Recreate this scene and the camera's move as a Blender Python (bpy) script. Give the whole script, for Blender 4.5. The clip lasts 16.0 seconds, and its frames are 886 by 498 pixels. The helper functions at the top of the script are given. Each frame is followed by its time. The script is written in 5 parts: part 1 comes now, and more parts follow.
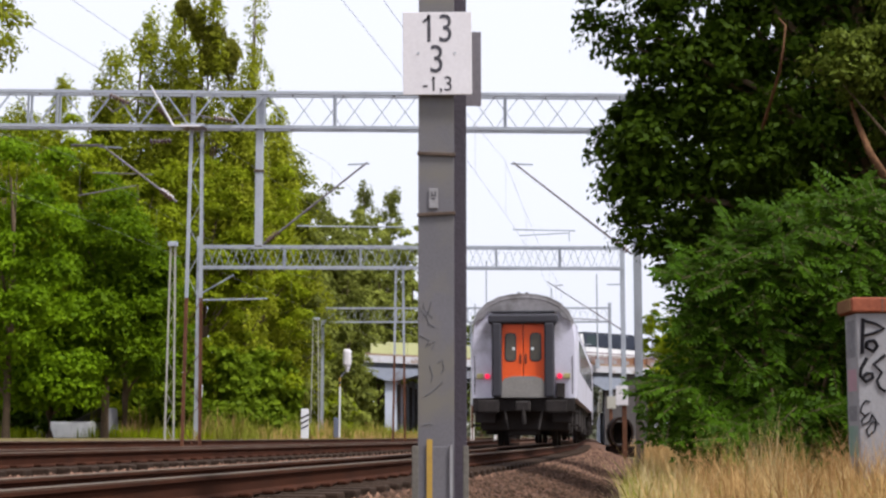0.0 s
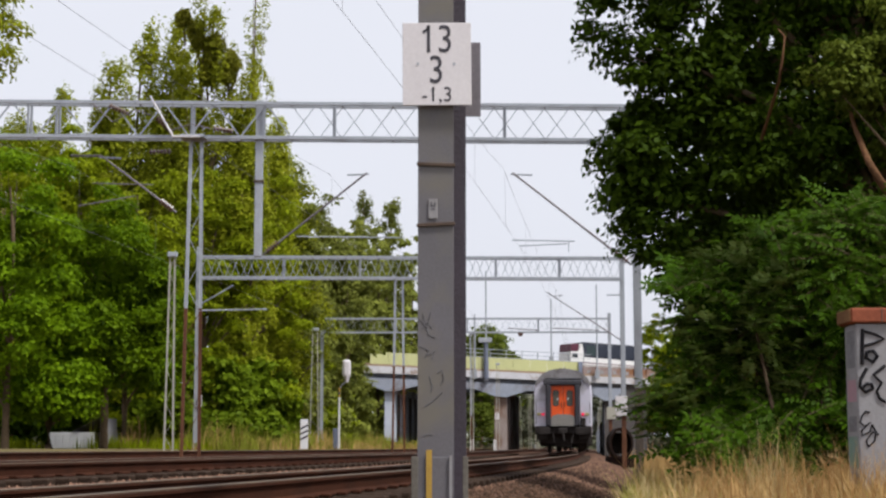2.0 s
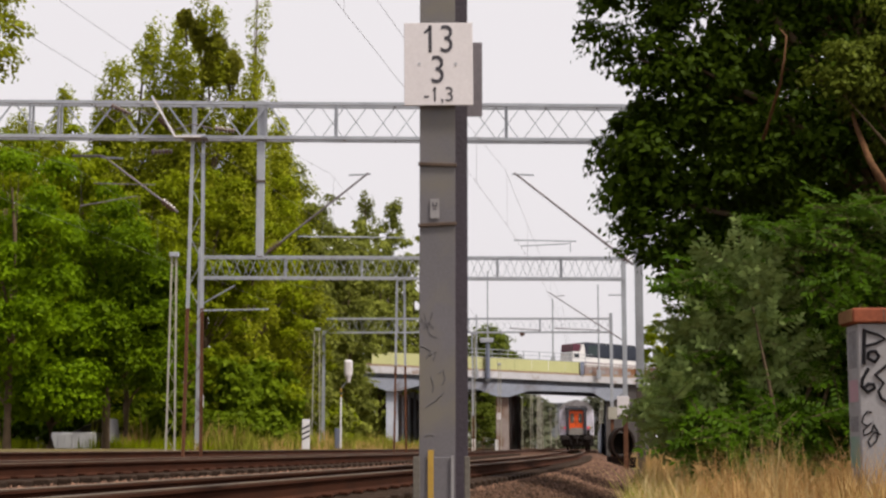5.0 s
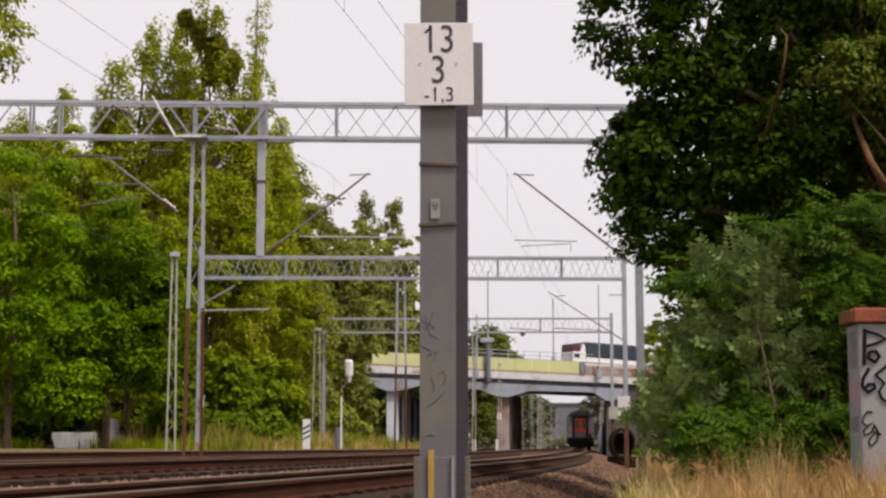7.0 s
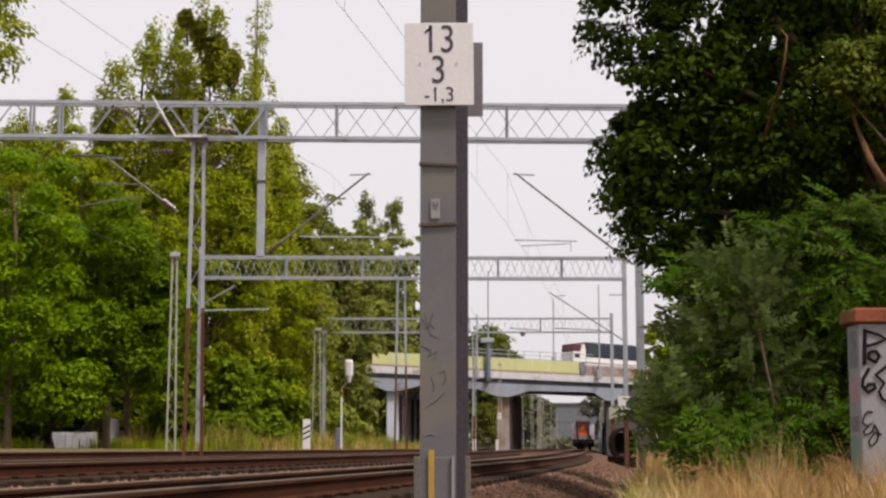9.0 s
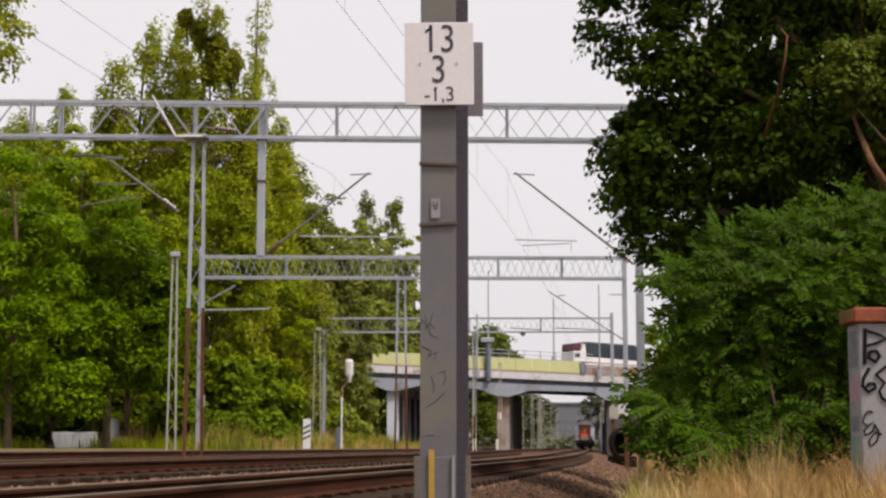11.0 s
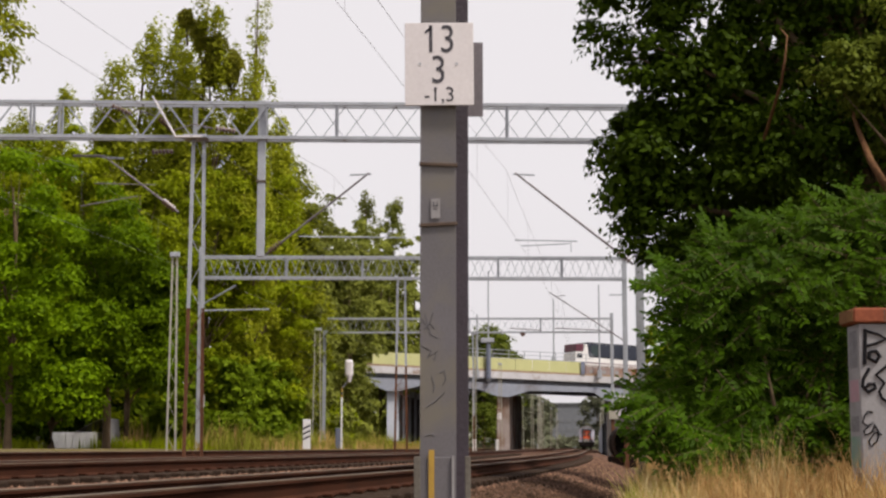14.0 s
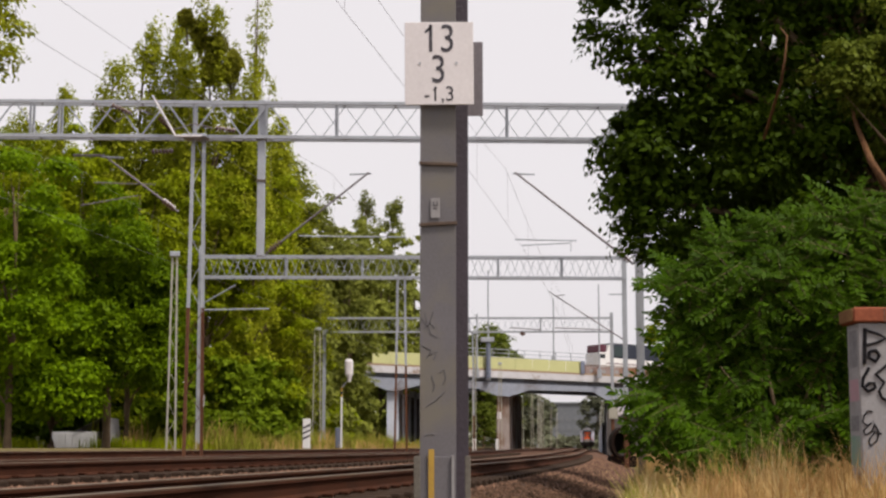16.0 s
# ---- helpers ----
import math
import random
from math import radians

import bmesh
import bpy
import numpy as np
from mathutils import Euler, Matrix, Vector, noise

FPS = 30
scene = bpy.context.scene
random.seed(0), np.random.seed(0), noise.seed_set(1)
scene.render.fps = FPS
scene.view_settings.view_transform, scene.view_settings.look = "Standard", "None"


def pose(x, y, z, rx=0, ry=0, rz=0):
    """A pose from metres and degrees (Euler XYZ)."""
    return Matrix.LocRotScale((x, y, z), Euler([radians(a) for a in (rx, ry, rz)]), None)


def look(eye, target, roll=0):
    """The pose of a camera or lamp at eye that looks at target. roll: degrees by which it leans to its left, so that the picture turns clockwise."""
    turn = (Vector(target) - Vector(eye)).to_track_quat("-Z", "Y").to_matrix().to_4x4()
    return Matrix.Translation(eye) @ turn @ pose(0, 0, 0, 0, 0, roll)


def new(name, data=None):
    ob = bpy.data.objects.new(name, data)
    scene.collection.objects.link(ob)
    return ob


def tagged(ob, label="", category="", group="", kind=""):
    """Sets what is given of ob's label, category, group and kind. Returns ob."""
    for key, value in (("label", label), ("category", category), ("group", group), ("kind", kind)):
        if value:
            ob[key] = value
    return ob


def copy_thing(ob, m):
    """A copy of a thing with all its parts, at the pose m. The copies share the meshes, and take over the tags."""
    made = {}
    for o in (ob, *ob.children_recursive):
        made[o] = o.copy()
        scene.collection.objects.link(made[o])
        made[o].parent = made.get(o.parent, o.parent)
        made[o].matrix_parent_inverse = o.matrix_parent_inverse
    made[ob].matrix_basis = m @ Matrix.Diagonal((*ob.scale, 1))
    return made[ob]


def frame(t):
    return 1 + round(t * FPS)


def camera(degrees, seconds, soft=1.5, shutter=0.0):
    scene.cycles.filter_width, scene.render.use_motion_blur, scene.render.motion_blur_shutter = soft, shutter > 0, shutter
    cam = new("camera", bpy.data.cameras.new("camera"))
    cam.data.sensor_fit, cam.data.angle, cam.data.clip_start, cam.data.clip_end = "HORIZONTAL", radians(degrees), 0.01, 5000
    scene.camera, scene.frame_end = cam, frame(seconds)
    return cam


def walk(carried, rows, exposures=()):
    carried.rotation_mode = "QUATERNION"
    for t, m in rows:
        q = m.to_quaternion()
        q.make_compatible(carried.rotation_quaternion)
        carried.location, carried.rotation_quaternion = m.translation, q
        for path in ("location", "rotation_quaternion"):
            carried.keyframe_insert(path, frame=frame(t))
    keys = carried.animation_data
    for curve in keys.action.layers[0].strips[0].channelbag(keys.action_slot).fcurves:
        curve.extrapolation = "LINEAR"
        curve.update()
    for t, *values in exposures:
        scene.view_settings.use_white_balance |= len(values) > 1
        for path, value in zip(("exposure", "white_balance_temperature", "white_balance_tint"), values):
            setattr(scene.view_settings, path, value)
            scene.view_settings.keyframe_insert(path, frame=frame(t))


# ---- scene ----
cam = camera(31.49, 16.0, soft=2.45)
PITCH = 7.2
EYE = (0.0, 0.0, 0.26)


def aim(left, up):
    """The camera's pose, turned from its resting aim by degrees."""
    return pose(*EYE, 90 + PITCH + up, 0, left)


walk(cam, [(0.0, aim(-0.078, -0.381)), (0.5, aim(-0.124, -0.253)), (1.0, aim(-0.110, -0.103)),
           (1.5, aim(-0.105, -0.026)), (2.0, aim(-0.095, 0.0)), (2.5, aim(-0.08, 0.002)), (3.0, aim(-0.05, 0.002)),
           (3.5, aim(-0.046, 0.002)), (4.2, aim(-0.042, 0.002)), (6.3, aim(-0.022, 0.0)), (9.2, aim(-0.012, 0.0)),
           (11.3, aim(-0.004, -0.012)), (12.5, aim(0.0, -0.005)), (14.0, aim(-0.008, 0.0)),
           (15.0, aim(-0.004, 0.0)), (16.0, aim(-0.012, -0.02))],
     exposures=[(0.0, 0.28, 5900, 12), (0.8, 0.20, 5900, 12), (1.5, 0.06, 6000, 11), (3.1, 0.0, 6180, 9), (4.0, 0.0, 6600, 13), (16.0, 0.0, 6600, 13)])

# ---- world and sun ----
SUN_UP, SUN_TURN = 60.0, 124.0
world = bpy.data.worlds.new("world")
scene.world = world
world.use_nodes = True
wn, wl = world.node_tree.nodes, world.node_tree.links
sky = wn.new("ShaderNodeTexSky")
sky.sky_type = "NISHITA"
sky.sun_disc = False
sky.sun_elevation, sky.sun_rotation = radians(SUN_UP), radians(SUN_TURN)
sky.dust_density, sky.air_density, sky.ozone_density = 6.0, 1.2, 1.0
pale = wn.new("ShaderNodeHueSaturation")
pale.inputs["Saturation"].default_value = 0.12
veil = wn.new("ShaderNodeMixRGB")
veil.inputs["Fac"].default_value = 0.75
veil.inputs["Color2"].default_value = (8.85, 8.65, 8.88, 1)
wl.new(sky.outputs["Color"], pale.inputs["Color"])
wl.new(pale.outputs["Color"], veil.inputs["Color1"])
wl.new(veil.outputs["Color"], wn["Background"].inputs["Color"])
wn["Background"].inputs["Strength"].default_value = 0.112

sun = new("sun", bpy.data.lights.new("sun", "SUN"))
sun.data.energy, sun.data.angle, sun.data.color = 4.6, radians(10), (1.0, 0.94, 0.84)
az = radians(SUN_TURN)
sun_way = Vector((math.sin(az) * math.cos(radians(SUN_UP)), math.cos(az) * math.cos(radians(SUN_UP)), math.sin(radians(SUN_UP))))
sun.matrix_world = look(sun_way * 100, (0, 0, 0))


# ---- materials ----
def material(name, base, other=None, rough=0.7, metal=0.0, scale=3.0, fine=40.0, bump=0.2, own=False, island=0.0,
             stain=None, stain_scale=0.8, stain_edge=0.58, glow=None):
    """A procedural surface: two colours mixed by a coarse and a fine noise, with stains and relief."""
    m = bpy.data.materials.new(name)
    m.use_nodes = True
    n, l = m.node_tree.nodes, m.node_tree.links
    b = n["Principled BSDF"]
    b.inputs["Roughness"].default_value, b.inputs["Metallic"].default_value = rough, metal
    b.inputs["Specular IOR Level"].default_value = 0.5 if rough < 0.75 else 0.1
    other = other or tuple(c * 0.75 for c in base)
    if own:
        place = n.new("ShaderNodeTexCoord").outputs["Object"]
    else:
        place = n.new("ShaderNodeNewGeometry").outputs["Position"]
    coarse, grain = n.new("ShaderNodeTexNoise"), n.new("ShaderNodeTexNoise")
    coarse.inputs["Scale"].default_value, coarse.inputs["Detail"].default_value = scale, 5
    grain.inputs["Scale"].default_value, grain.inputs["Detail"].default_value = fine, 3
    for x in (coarse, grain):
        l.new(place, x.inputs["Vector"])
    add = n.new("ShaderNodeMath")
    add.operation = "ADD"
    half = n.new("ShaderNodeMath")
    half.operation = "MULTIPLY"
    half.inputs[1].default_value = 0.5
    l.new(coarse.outputs["Fac"], add.inputs[0])
    l.new(grain.outputs["Fac"], add.inputs[1])
    l.new(add.outputs[0], half.inputs[0])
    fac = half.outputs[0]
    if island:
        geo = n.new("ShaderNodeNewGeometry")
        mixi = n.new("ShaderNodeMath")
        mixi.operation = "MULTIPLY_ADD"
        mixi.inputs[1].default_value = island
        l.new(geo.outputs["Random Per Island"], mixi.inputs[0])
        sub = n.new("ShaderNodeMath")
        sub.operation = "SUBTRACT"
        sub.inputs[1].default_value = island * 0.5
        l.new(fac, sub.inputs[0])
        l.new(sub.outputs[0], mixi.inputs[2])
        fac = mixi.outputs[0]
    ramp = n.new("ShaderNodeValToRGB")
    ramp.color_ramp.elements[0].position, ramp.color_ramp.elements[1].position = 0.32, 0.68
    ramp.color_ramp.elements[0].color, ramp.color_ramp.elements[1].color = (*other, 1), (*base, 1)
    l.new(fac, ramp.inputs["Fac"])
    colour = ramp.outputs["Color"]
    if stain:
        dirt = n.new("ShaderNodeTexNoise")
        dirt.inputs["Scale"].default_value, dirt.inputs["Detail"].default_value = stain_scale, 6
        l.new(place, dirt.inputs["Vector"])
        edge = n.new("ShaderNodeValToRGB")
        edge.color_ramp.elements[0].position, edge.color_ramp.elements[1].position = stain_edge - 0.06, stain_edge + 0.08
        l.new(dirt.outputs["Fac"], edge.inputs["Fac"])
        mix = n.new("ShaderNodeMixRGB")
        mix.inputs["Color2"].default_value = (*stain, 1)
        l.new(edge.outputs["Color"], mix.inputs["Fac"])
        l.new(colour, mix.inputs["Color1"])
        colour = mix.outputs["Color"]
    l.new(colour, b.inputs["Base Color"])
    if bump:
        bp = n.new("ShaderNodeBump")
        bp.inputs["Strength"].default_value, bp.inputs["Distance"].default_value = bump, 0.02
        l.new(grain.outputs["Fac"], bp.inputs["Height"])
        l.new(bp.outputs["Normal"], b.inputs["Normal"])
    if glow:
        b.inputs["Emission Color"].default_value = (*glow[:3], 1)
        b.inputs["Emission Strength"].default_value = glow[3]
    return m


def leafage(name, base, other, through_light=0.22, rough=0.5):
    """Leaves: colour varies from leaf to leaf and from bough to bough; some light passes through them."""
    m = bpy.data.materials.new(name)
    m.use_nodes = True
    n, l = m.node_tree.nodes, m.node_tree.links
    b, out = n["Principled BSDF"], n["Material Output"]
    geo, info = n.new("ShaderNodeNewGeometry"), n.new("ShaderNodeObjectInfo")
    bough = n.new("ShaderNodeTexNoise")
    bough.inputs["Scale"].default_value, bough.inputs["Detail"].default_value = 0.6, 3
    l.new(geo.outputs["Position"], bough.inputs["Vector"])
    a = n.new("ShaderNodeMath")
    a.operation = "MULTIPLY_ADD"
    a.inputs[1].default_value = 0.34
    l.new(geo.outputs["Random Per Island"], a.inputs[0])
    c = n.new("ShaderNodeMath")
    c.operation = "MULTIPLY"
    c.inputs[1].default_value = 0.6
    l.new(bough.outputs["Fac"], c.inputs[0])
    l.new(c.outputs[0], a.inputs[2])
    ramp = n.new("ShaderNodeValToRGB")
    ramp.color_ramp.elements[0].position, ramp.color_ramp.elements[1].position = 0.12, 0.78
    ramp.color_ramp.elements[0].color, ramp.color_ramp.elements[1].color = (*other, 1), (*base, 1)
    l.new(a.outputs[0], ramp.inputs["Fac"])
    hue = n.new("ShaderNodeHueSaturation")
    v = n.new("ShaderNodeMapRange")
    v.inputs["To Min"].default_value, v.inputs["To Max"].default_value = 0.8, 1.2
    l.new(info.outputs["Random"], v.inputs["Value"])
    l.new(v.outputs["Result"], hue.inputs["Value"])
    l.new(ramp.outputs["Color"], hue.inputs["Color"])
    l.new(hue.outputs["Color"], b.inputs["Base Color"])
    b.inputs["Roughness"].default_value = rough
    b.inputs["Specular IOR Level"].default_value = 0.03
    t = n.new("ShaderNodeBsdfTranslucent")
    l.new(hue.outputs["Color"], t.inputs["Color"])
    mix = n.new("ShaderNodeMixShader")
    mix.inputs["Fac"].default_value = through_light
    l.new(b.outputs["BSDF"], mix.inputs[1])
    l.new(t.outputs["BSDF"], mix.inputs[2])
    l.new(mix.outputs["Shader"], out.inputs["Surface"])
    return m


RUSTYPAINT = material("rust_stained_mast_paint", (0.13, 0.105, 0.085), (0.075, 0.058, 0.048), 0.8, 0.0, 1.5, 30, 0.2)
CREAM = material("weathered_cream_paint", (0.42, 0.40, 0.34), (0.30, 0.28, 0.23), 0.6, 0.1, 1.5, 30, 0.1)
GALV = material("galvanised_steel", (0.42, 0.44, 0.48), (0.30, 0.31, 0.34), 0.5, 0.35, 1.5, 30, 0.1)
MASTPAINT = material("grey_mast_paint", (0.128, 0.118, 0.13), (0.096, 0.088, 0.093), 0.5, 0.0, 2.2, 60, 0.04,
                     stain=(0.135, 0.12, 0.10), stain_scale=2.0, stain_edge=0.6)
FOOT = material("grubby_grey_concrete", (0.15, 0.135, 0.115), (0.10, 0.09, 0.078), 0.9, 0, 5, 40, 0.3)
# Shade behind the front flange, put into the steel's colour.
SHADESTEEL = material("shade_dark_mast_steel", (0.06, 0.045, 0.062), (0.035, 0.028, 0.036), 0.7, 0.1, 2, 40, 0.2)
RUSTMAST = material("rusty_steel", (0.17, 0.075, 0.04), (0.06, 0.03, 0.022), 0.8, 0.1, 2.0, 40, 0.3)
RAILSIDE = material("rusty_rail_steel", (0.062, 0.021, 0.010), (0.024, 0.010, 0.006), 0.95, 0.1, 1.5, 60, 0.3)
RAILHEAD = material("worn_rail_head", (0.10, 0.068, 0.04), (0.055, 0.036, 0.022), 0.65, 0.1, 0.8, 50, 0.05)
SLEEPER = material("weathered_sleeper", (0.045, 0.028, 0.019), (0.02, 0.013, 0.009), 0.95, 0, 3, 30, 0.5)
BALLAST = material("brown_ballast", (0.125, 0.066, 0.042), (0.05, 0.027, 0.018), 0.95, 0, 2.2, 22, 1.0,
                   stain=(0.07, 0.042, 0.03), stain_scale=0.6, stain_edge=0.58)
STONE = material("ballast_stone", (0.19, 0.108, 0.072), (0.06, 0.034, 0.024), 0.9, 0, 6, 40, 0.5, island=0.9)
DARKSTONE = material("dark_ballast_stone", (0.095, 0.054, 0.035), (0.042, 0.025, 0.016), 0.9, 0, 6, 40, 0.5, island=0.6)
SOIL = material("dry_grassy_ground", (0.15, 0.105, 0.05), (0.065, 0.065, 0.02), 1.0, 0, 0.35, 9, 1.0)
CONCRETE = material("pale_concrete", (0.56, 0.55, 0.58), (0.40, 0.39, 0.41), 0.85, 0, 0.5, 12, 0.3,
                    stain=(0.24, 0.17, 0.13), stain_scale=0.9, stain_edge=0.62)
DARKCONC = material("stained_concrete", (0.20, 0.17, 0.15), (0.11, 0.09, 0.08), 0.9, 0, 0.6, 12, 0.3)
OLDCONC = material("mossy_dark_concrete", (0.024, 0.013, 0.010), (0.010, 0.007, 0.006), 1.0, 0, 3, 30, 0.4)
PIERGREY = material("brown_grey_pier", (0.30, 0.26, 0.25), (0.17, 0.125, 0.10), 0.9, 0, 0.5, 10, 0.3, stain=(0.14, 0.075, 0.045), stain_scale=0.35, stain_edge=0.52)
# Dark tone; on the pier walls it holds the shade under the deck.
DARKBRIDGE = material("dark_bridge_concrete", (0.09, 0.08, 0.078), (0.05, 0.044, 0.042), 0.9, 0, 0.5, 10, 0.3)
PALEWALL = material("pale_blue_grey_wall", (0.44, 0.47, 0.54), (0.33, 0.35, 0.40), 0.8, 0, 0.6, 10, 0.2, stain=(0.17, 0.19, 0.27), stain_scale=0.5, stain_edge=0.6)
GIRDER = material("blue_grey_girder", (0.27, 0.29, 0.345), (0.17, 0.185, 0.23), 0.7, 0.0, 0.5, 8, 0.2,
                  stain=(0.13, 0.12, 0.13), stain_scale=0.5, stain_edge=0.6)
BARRIER = material("yellow_green_panel", (0.50, 0.50, 0.235), (0.42, 0.42, 0.20), 0.7, 0, 0.7, 20, 0.1,
                   stain=(0.34, 0.29, 0.16), stain_scale=0.45, stain_edge=0.66)
PARAPET = material("rust_brown_parapet", (0.33, 0.26, 0.25), (0.20, 0.15, 0.14), 0.85, 0, 0.8, 12, 0.3, stain=(0.22, 0.11, 0.06), stain_scale=0.6, stain_edge=0.56)
SLATEPOST = material("slate_blue_steel", (0.16, 0.18, 0.25), (0.10, 0.11, 0.15), 0.7, 0, 1.5, 20, 0.1)
RUSTBAND = material("rust_stained_edge", (0.34, 0.25, 0.17), (0.24, 0.16, 0.11), 0.8, 0, 0.8, 10, 0.2)
PLATE = material("white_enamel_plate", (0.66, 0.62, 0.63), (0.58, 0.54, 0.55), 0.45, 0, 3, 50, 0.03)
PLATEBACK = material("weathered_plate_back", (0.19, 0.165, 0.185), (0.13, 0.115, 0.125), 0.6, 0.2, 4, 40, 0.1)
INK = material("black_lettering", (0.045, 0.04, 0.052), (0.034, 0.03, 0.04), 0.6, 0, 5, 40, 0)
STRAP = material("rusted_strap", (0.13, 0.095, 0.075), (0.07, 0.05, 0.04), 0.8, 0.2, 8, 60, 0.2)
YELLOW = material("yellow_paint", (0.42, 0.26, 0.03), (0.30, 0.18, 0.03), 0.6, 0, 8, 60, 0.1)
WHITE = material("white_paint", (0.75, 0.74, 0.73), (0.62, 0.61, 0.60), 0.6, 0, 3, 40, 0.05)
WIRE = material("catenary_wire", (0.20, 0.17, 0.18), (0.14, 0.12, 0.125), 0.6, 0.4, 2, 20, 0)
INSULATOR = material("brown_insulator", (0.12, 0.06, 0.045), (0.08, 0.04, 0.03), 0.35, 0, 6, 30, 0)
COACHBODY = material("light_grey_coach_paint", (0.62, 0.595, 0.69), (0.52, 0.50, 0.58), 0.45, 0, 0.8, 14, 0.03, own=True, stain=(0.22, 0.205, 0.215), stain_scale=0.7, stain_edge=0.6)
COACHROOF = material("dusty_coach_roof", (0.28, 0.265, 0.275), (0.18, 0.168, 0.172), 0.75, 0, 0.9, 12, 0.1, own=True, stain=(0.12, 0.108, 0.105), stain_scale=1.4, stain_edge=0.56)
RUBBER = material("black_rubber", (0.035, 0.033, 0.042), (0.022, 0.02, 0.027), 0.7, 0, 4, 40, 0.1, own=True)
ORANGE = material("orange_door_paint", (0.80, 0.105, 0.008), (0.68, 0.078, 0.006), 0.45, 0, 1.5, 20, 0.02, own=True)
UNDER = material("grimy_underframe", (0.045, 0.038, 0.036), (0.022, 0.019, 0.018), 0.85, 0, 2, 20, 0.4, own=True)
FOOTPLATE = material("worn_grey_gangway_plate", (0.27, 0.25, 0.23), (0.19, 0.175, 0.16), 0.6, 0.2, 2, 20, 0.1, own=True)
GLASS = material("dark_window_glass", (0.025, 0.03, 0.035), (0.018, 0.022, 0.026), 0.12, 0, 1, 5, 0, own=True)
DOORGLASS = material("dusty_door_glass", (0.10, 0.085, 0.06), (0.06, 0.052, 0.04), 0.3, 0, 2, 12, 0, own=True)
LAMPGLASS = material("yellowed_lamp_glass", (0.42, 0.38, 0.16), (0.34, 0.30, 0.12), 0.3, 0, 3, 20, 0, own=True)
TAIL = material("red_tail_lamp", (0.5, 0.01, 0.03), (0.4, 0.01, 0.02), 0.3, 0, 2, 10, 0, own=True, glow=(1.0, 0.01, 0.08, 0.75))
BUSWHITE = material("white_bus_paint", (0.72, 0.71, 0.70), (0.64, 0.63, 0.62), 0.35, 0, 0.7, 10, 0, own=True)
MAROON = material("maroon_bus_paint", (0.105, 0.02, 0.04), (0.08, 0.016, 0.032), 0.35, 0, 0.7, 10, 0, own=True)
BUSGLASS = material("dark_blue_bus_glass", (0.02, 0.026, 0.045), (0.015, 0.02, 0.035), 0.4, 0, 1, 5, 0, own=True)
BUSPANE = material("green_tinted_bus_pane", (0.03, 0.05, 0.05), (0.02, 0.035, 0.04), 0.4, 0, 0.5, 3, 0, own=True)
REDBARK = material("red_brown_bark", (0.17, 0.085, 0.04), (0.07, 0.036, 0.02), 0.95, 0, 3, 24, 0.8)
BARK = material("grey_brown_bark", (0.17, 0.12, 0.075), (0.075, 0.053, 0.034), 0.95, 0, 2, 20, 0.8)
REDBRICK = material("rust_red_cap", (0.27, 0.085, 0.045), (0.17, 0.05, 0.03), 0.85, 0, 3, 30, 0.3)
PLASTER = material("scuffed_grey_plaster", (0.30, 0.29, 0.30), (0.235, 0.225, 0.23), 0.85, 0, 2, 30, 0.2,
                   stain=(0.19, 0.175, 0.17), stain_scale=1.3, stain_edge=0.62)
OLDWOOD = material("weathered_brown_wood", (0.22, 0.12, 0.055), (0.12, 0.06, 0.03), 0.9, 0, 3, 40, 0.3)
PINKSPRAY = material("faded_pink_spray", (0.40, 0.22, 0.27), (0.29, 0.22, 0.23), 0.85, 0, 6, 40, 0.1)
GREENSPRAY = material("faded_green_spray", (0.13, 0.26, 0.19), (0.24, 0.26, 0.25), 0.85, 0, 6, 40, 0.1)
GREYSPRAY = material("faded_grey_spray", (0.24, 0.235, 0.245), (0.12, 0.11, 0.12), 0.85, 0, 9, 40, 0.1)
# Far wall and windows: distance haze put in the colours, contrast kept low.
FARWALL = material("haze_toned_grey_wall", (0.17, 0.18, 0.20), (0.135, 0.142, 0.158), 0.9, 0, 0.05, 1, 0)

FARGLASS = material("haze_toned_far_glass", (0.145, 0.153, 0.17), (0.125, 0.132, 0.147), 0.5, 0, 0.1, 1, 0)

LEAF_LIME = leafage("deep_green_lime_leaves", (0.17, 0.265, 0.003), (0.038, 0.08, 0.002), 0.36)
LEAF_MID = leafage("mid_green_leaves", (0.25, 0.295, 0.006), (0.085, 0.115, 0.003), 0.36)
LEAF_FRESH = leafage("fresh_green_leaves", (0.16, 0.22, 0.008), (0.06, 0.10, 0.004), 0.34)
LEAF_POPLAR = leafage("poplar_leaves", (0.37, 0.395, 0.02), (0.175, 0.20, 0.012), 0.38)
# Haze over the farther trees is mixed into LEAF_FAR and LEAF_DIST.
LEAF_FAR = leafage("haze_greyed_far_leaves", (0.235, 0.255, 0.045), (0.115, 0.135, 0.024), 0.34)
LEAF_DIST = leafage("haze_dulled_distant_leaves", (0.14, 0.148, 0.092), (0.085, 0.09, 0.058), 0.2)
LEAF_OAK = leafage("dark_oak_leaves", (0.066, 0.107, 0.005), (0.019, 0.039, 0.003), 0.3)
LEAF_OLIVE = leafage("olive_leaves", (0.13, 0.16, 0.018), (0.055, 0.075, 0.01), 0.3)
LEAF_BUSH = leafage("feathery_bush_leaves", (0.056, 0.112, 0.003), (0.015, 0.036, 0.001), 0.28)
LEAF_PALE = leafage("dull_mistletoe_leaves", (0.27, 0.265, 0.03), (0.15, 0.155, 0.02), 0.3)
LEAF_SILVER = leafage("pale_leaf_undersides", (0.34, 0.44, 0.15), (0.18, 0.25, 0.07), 0.3)
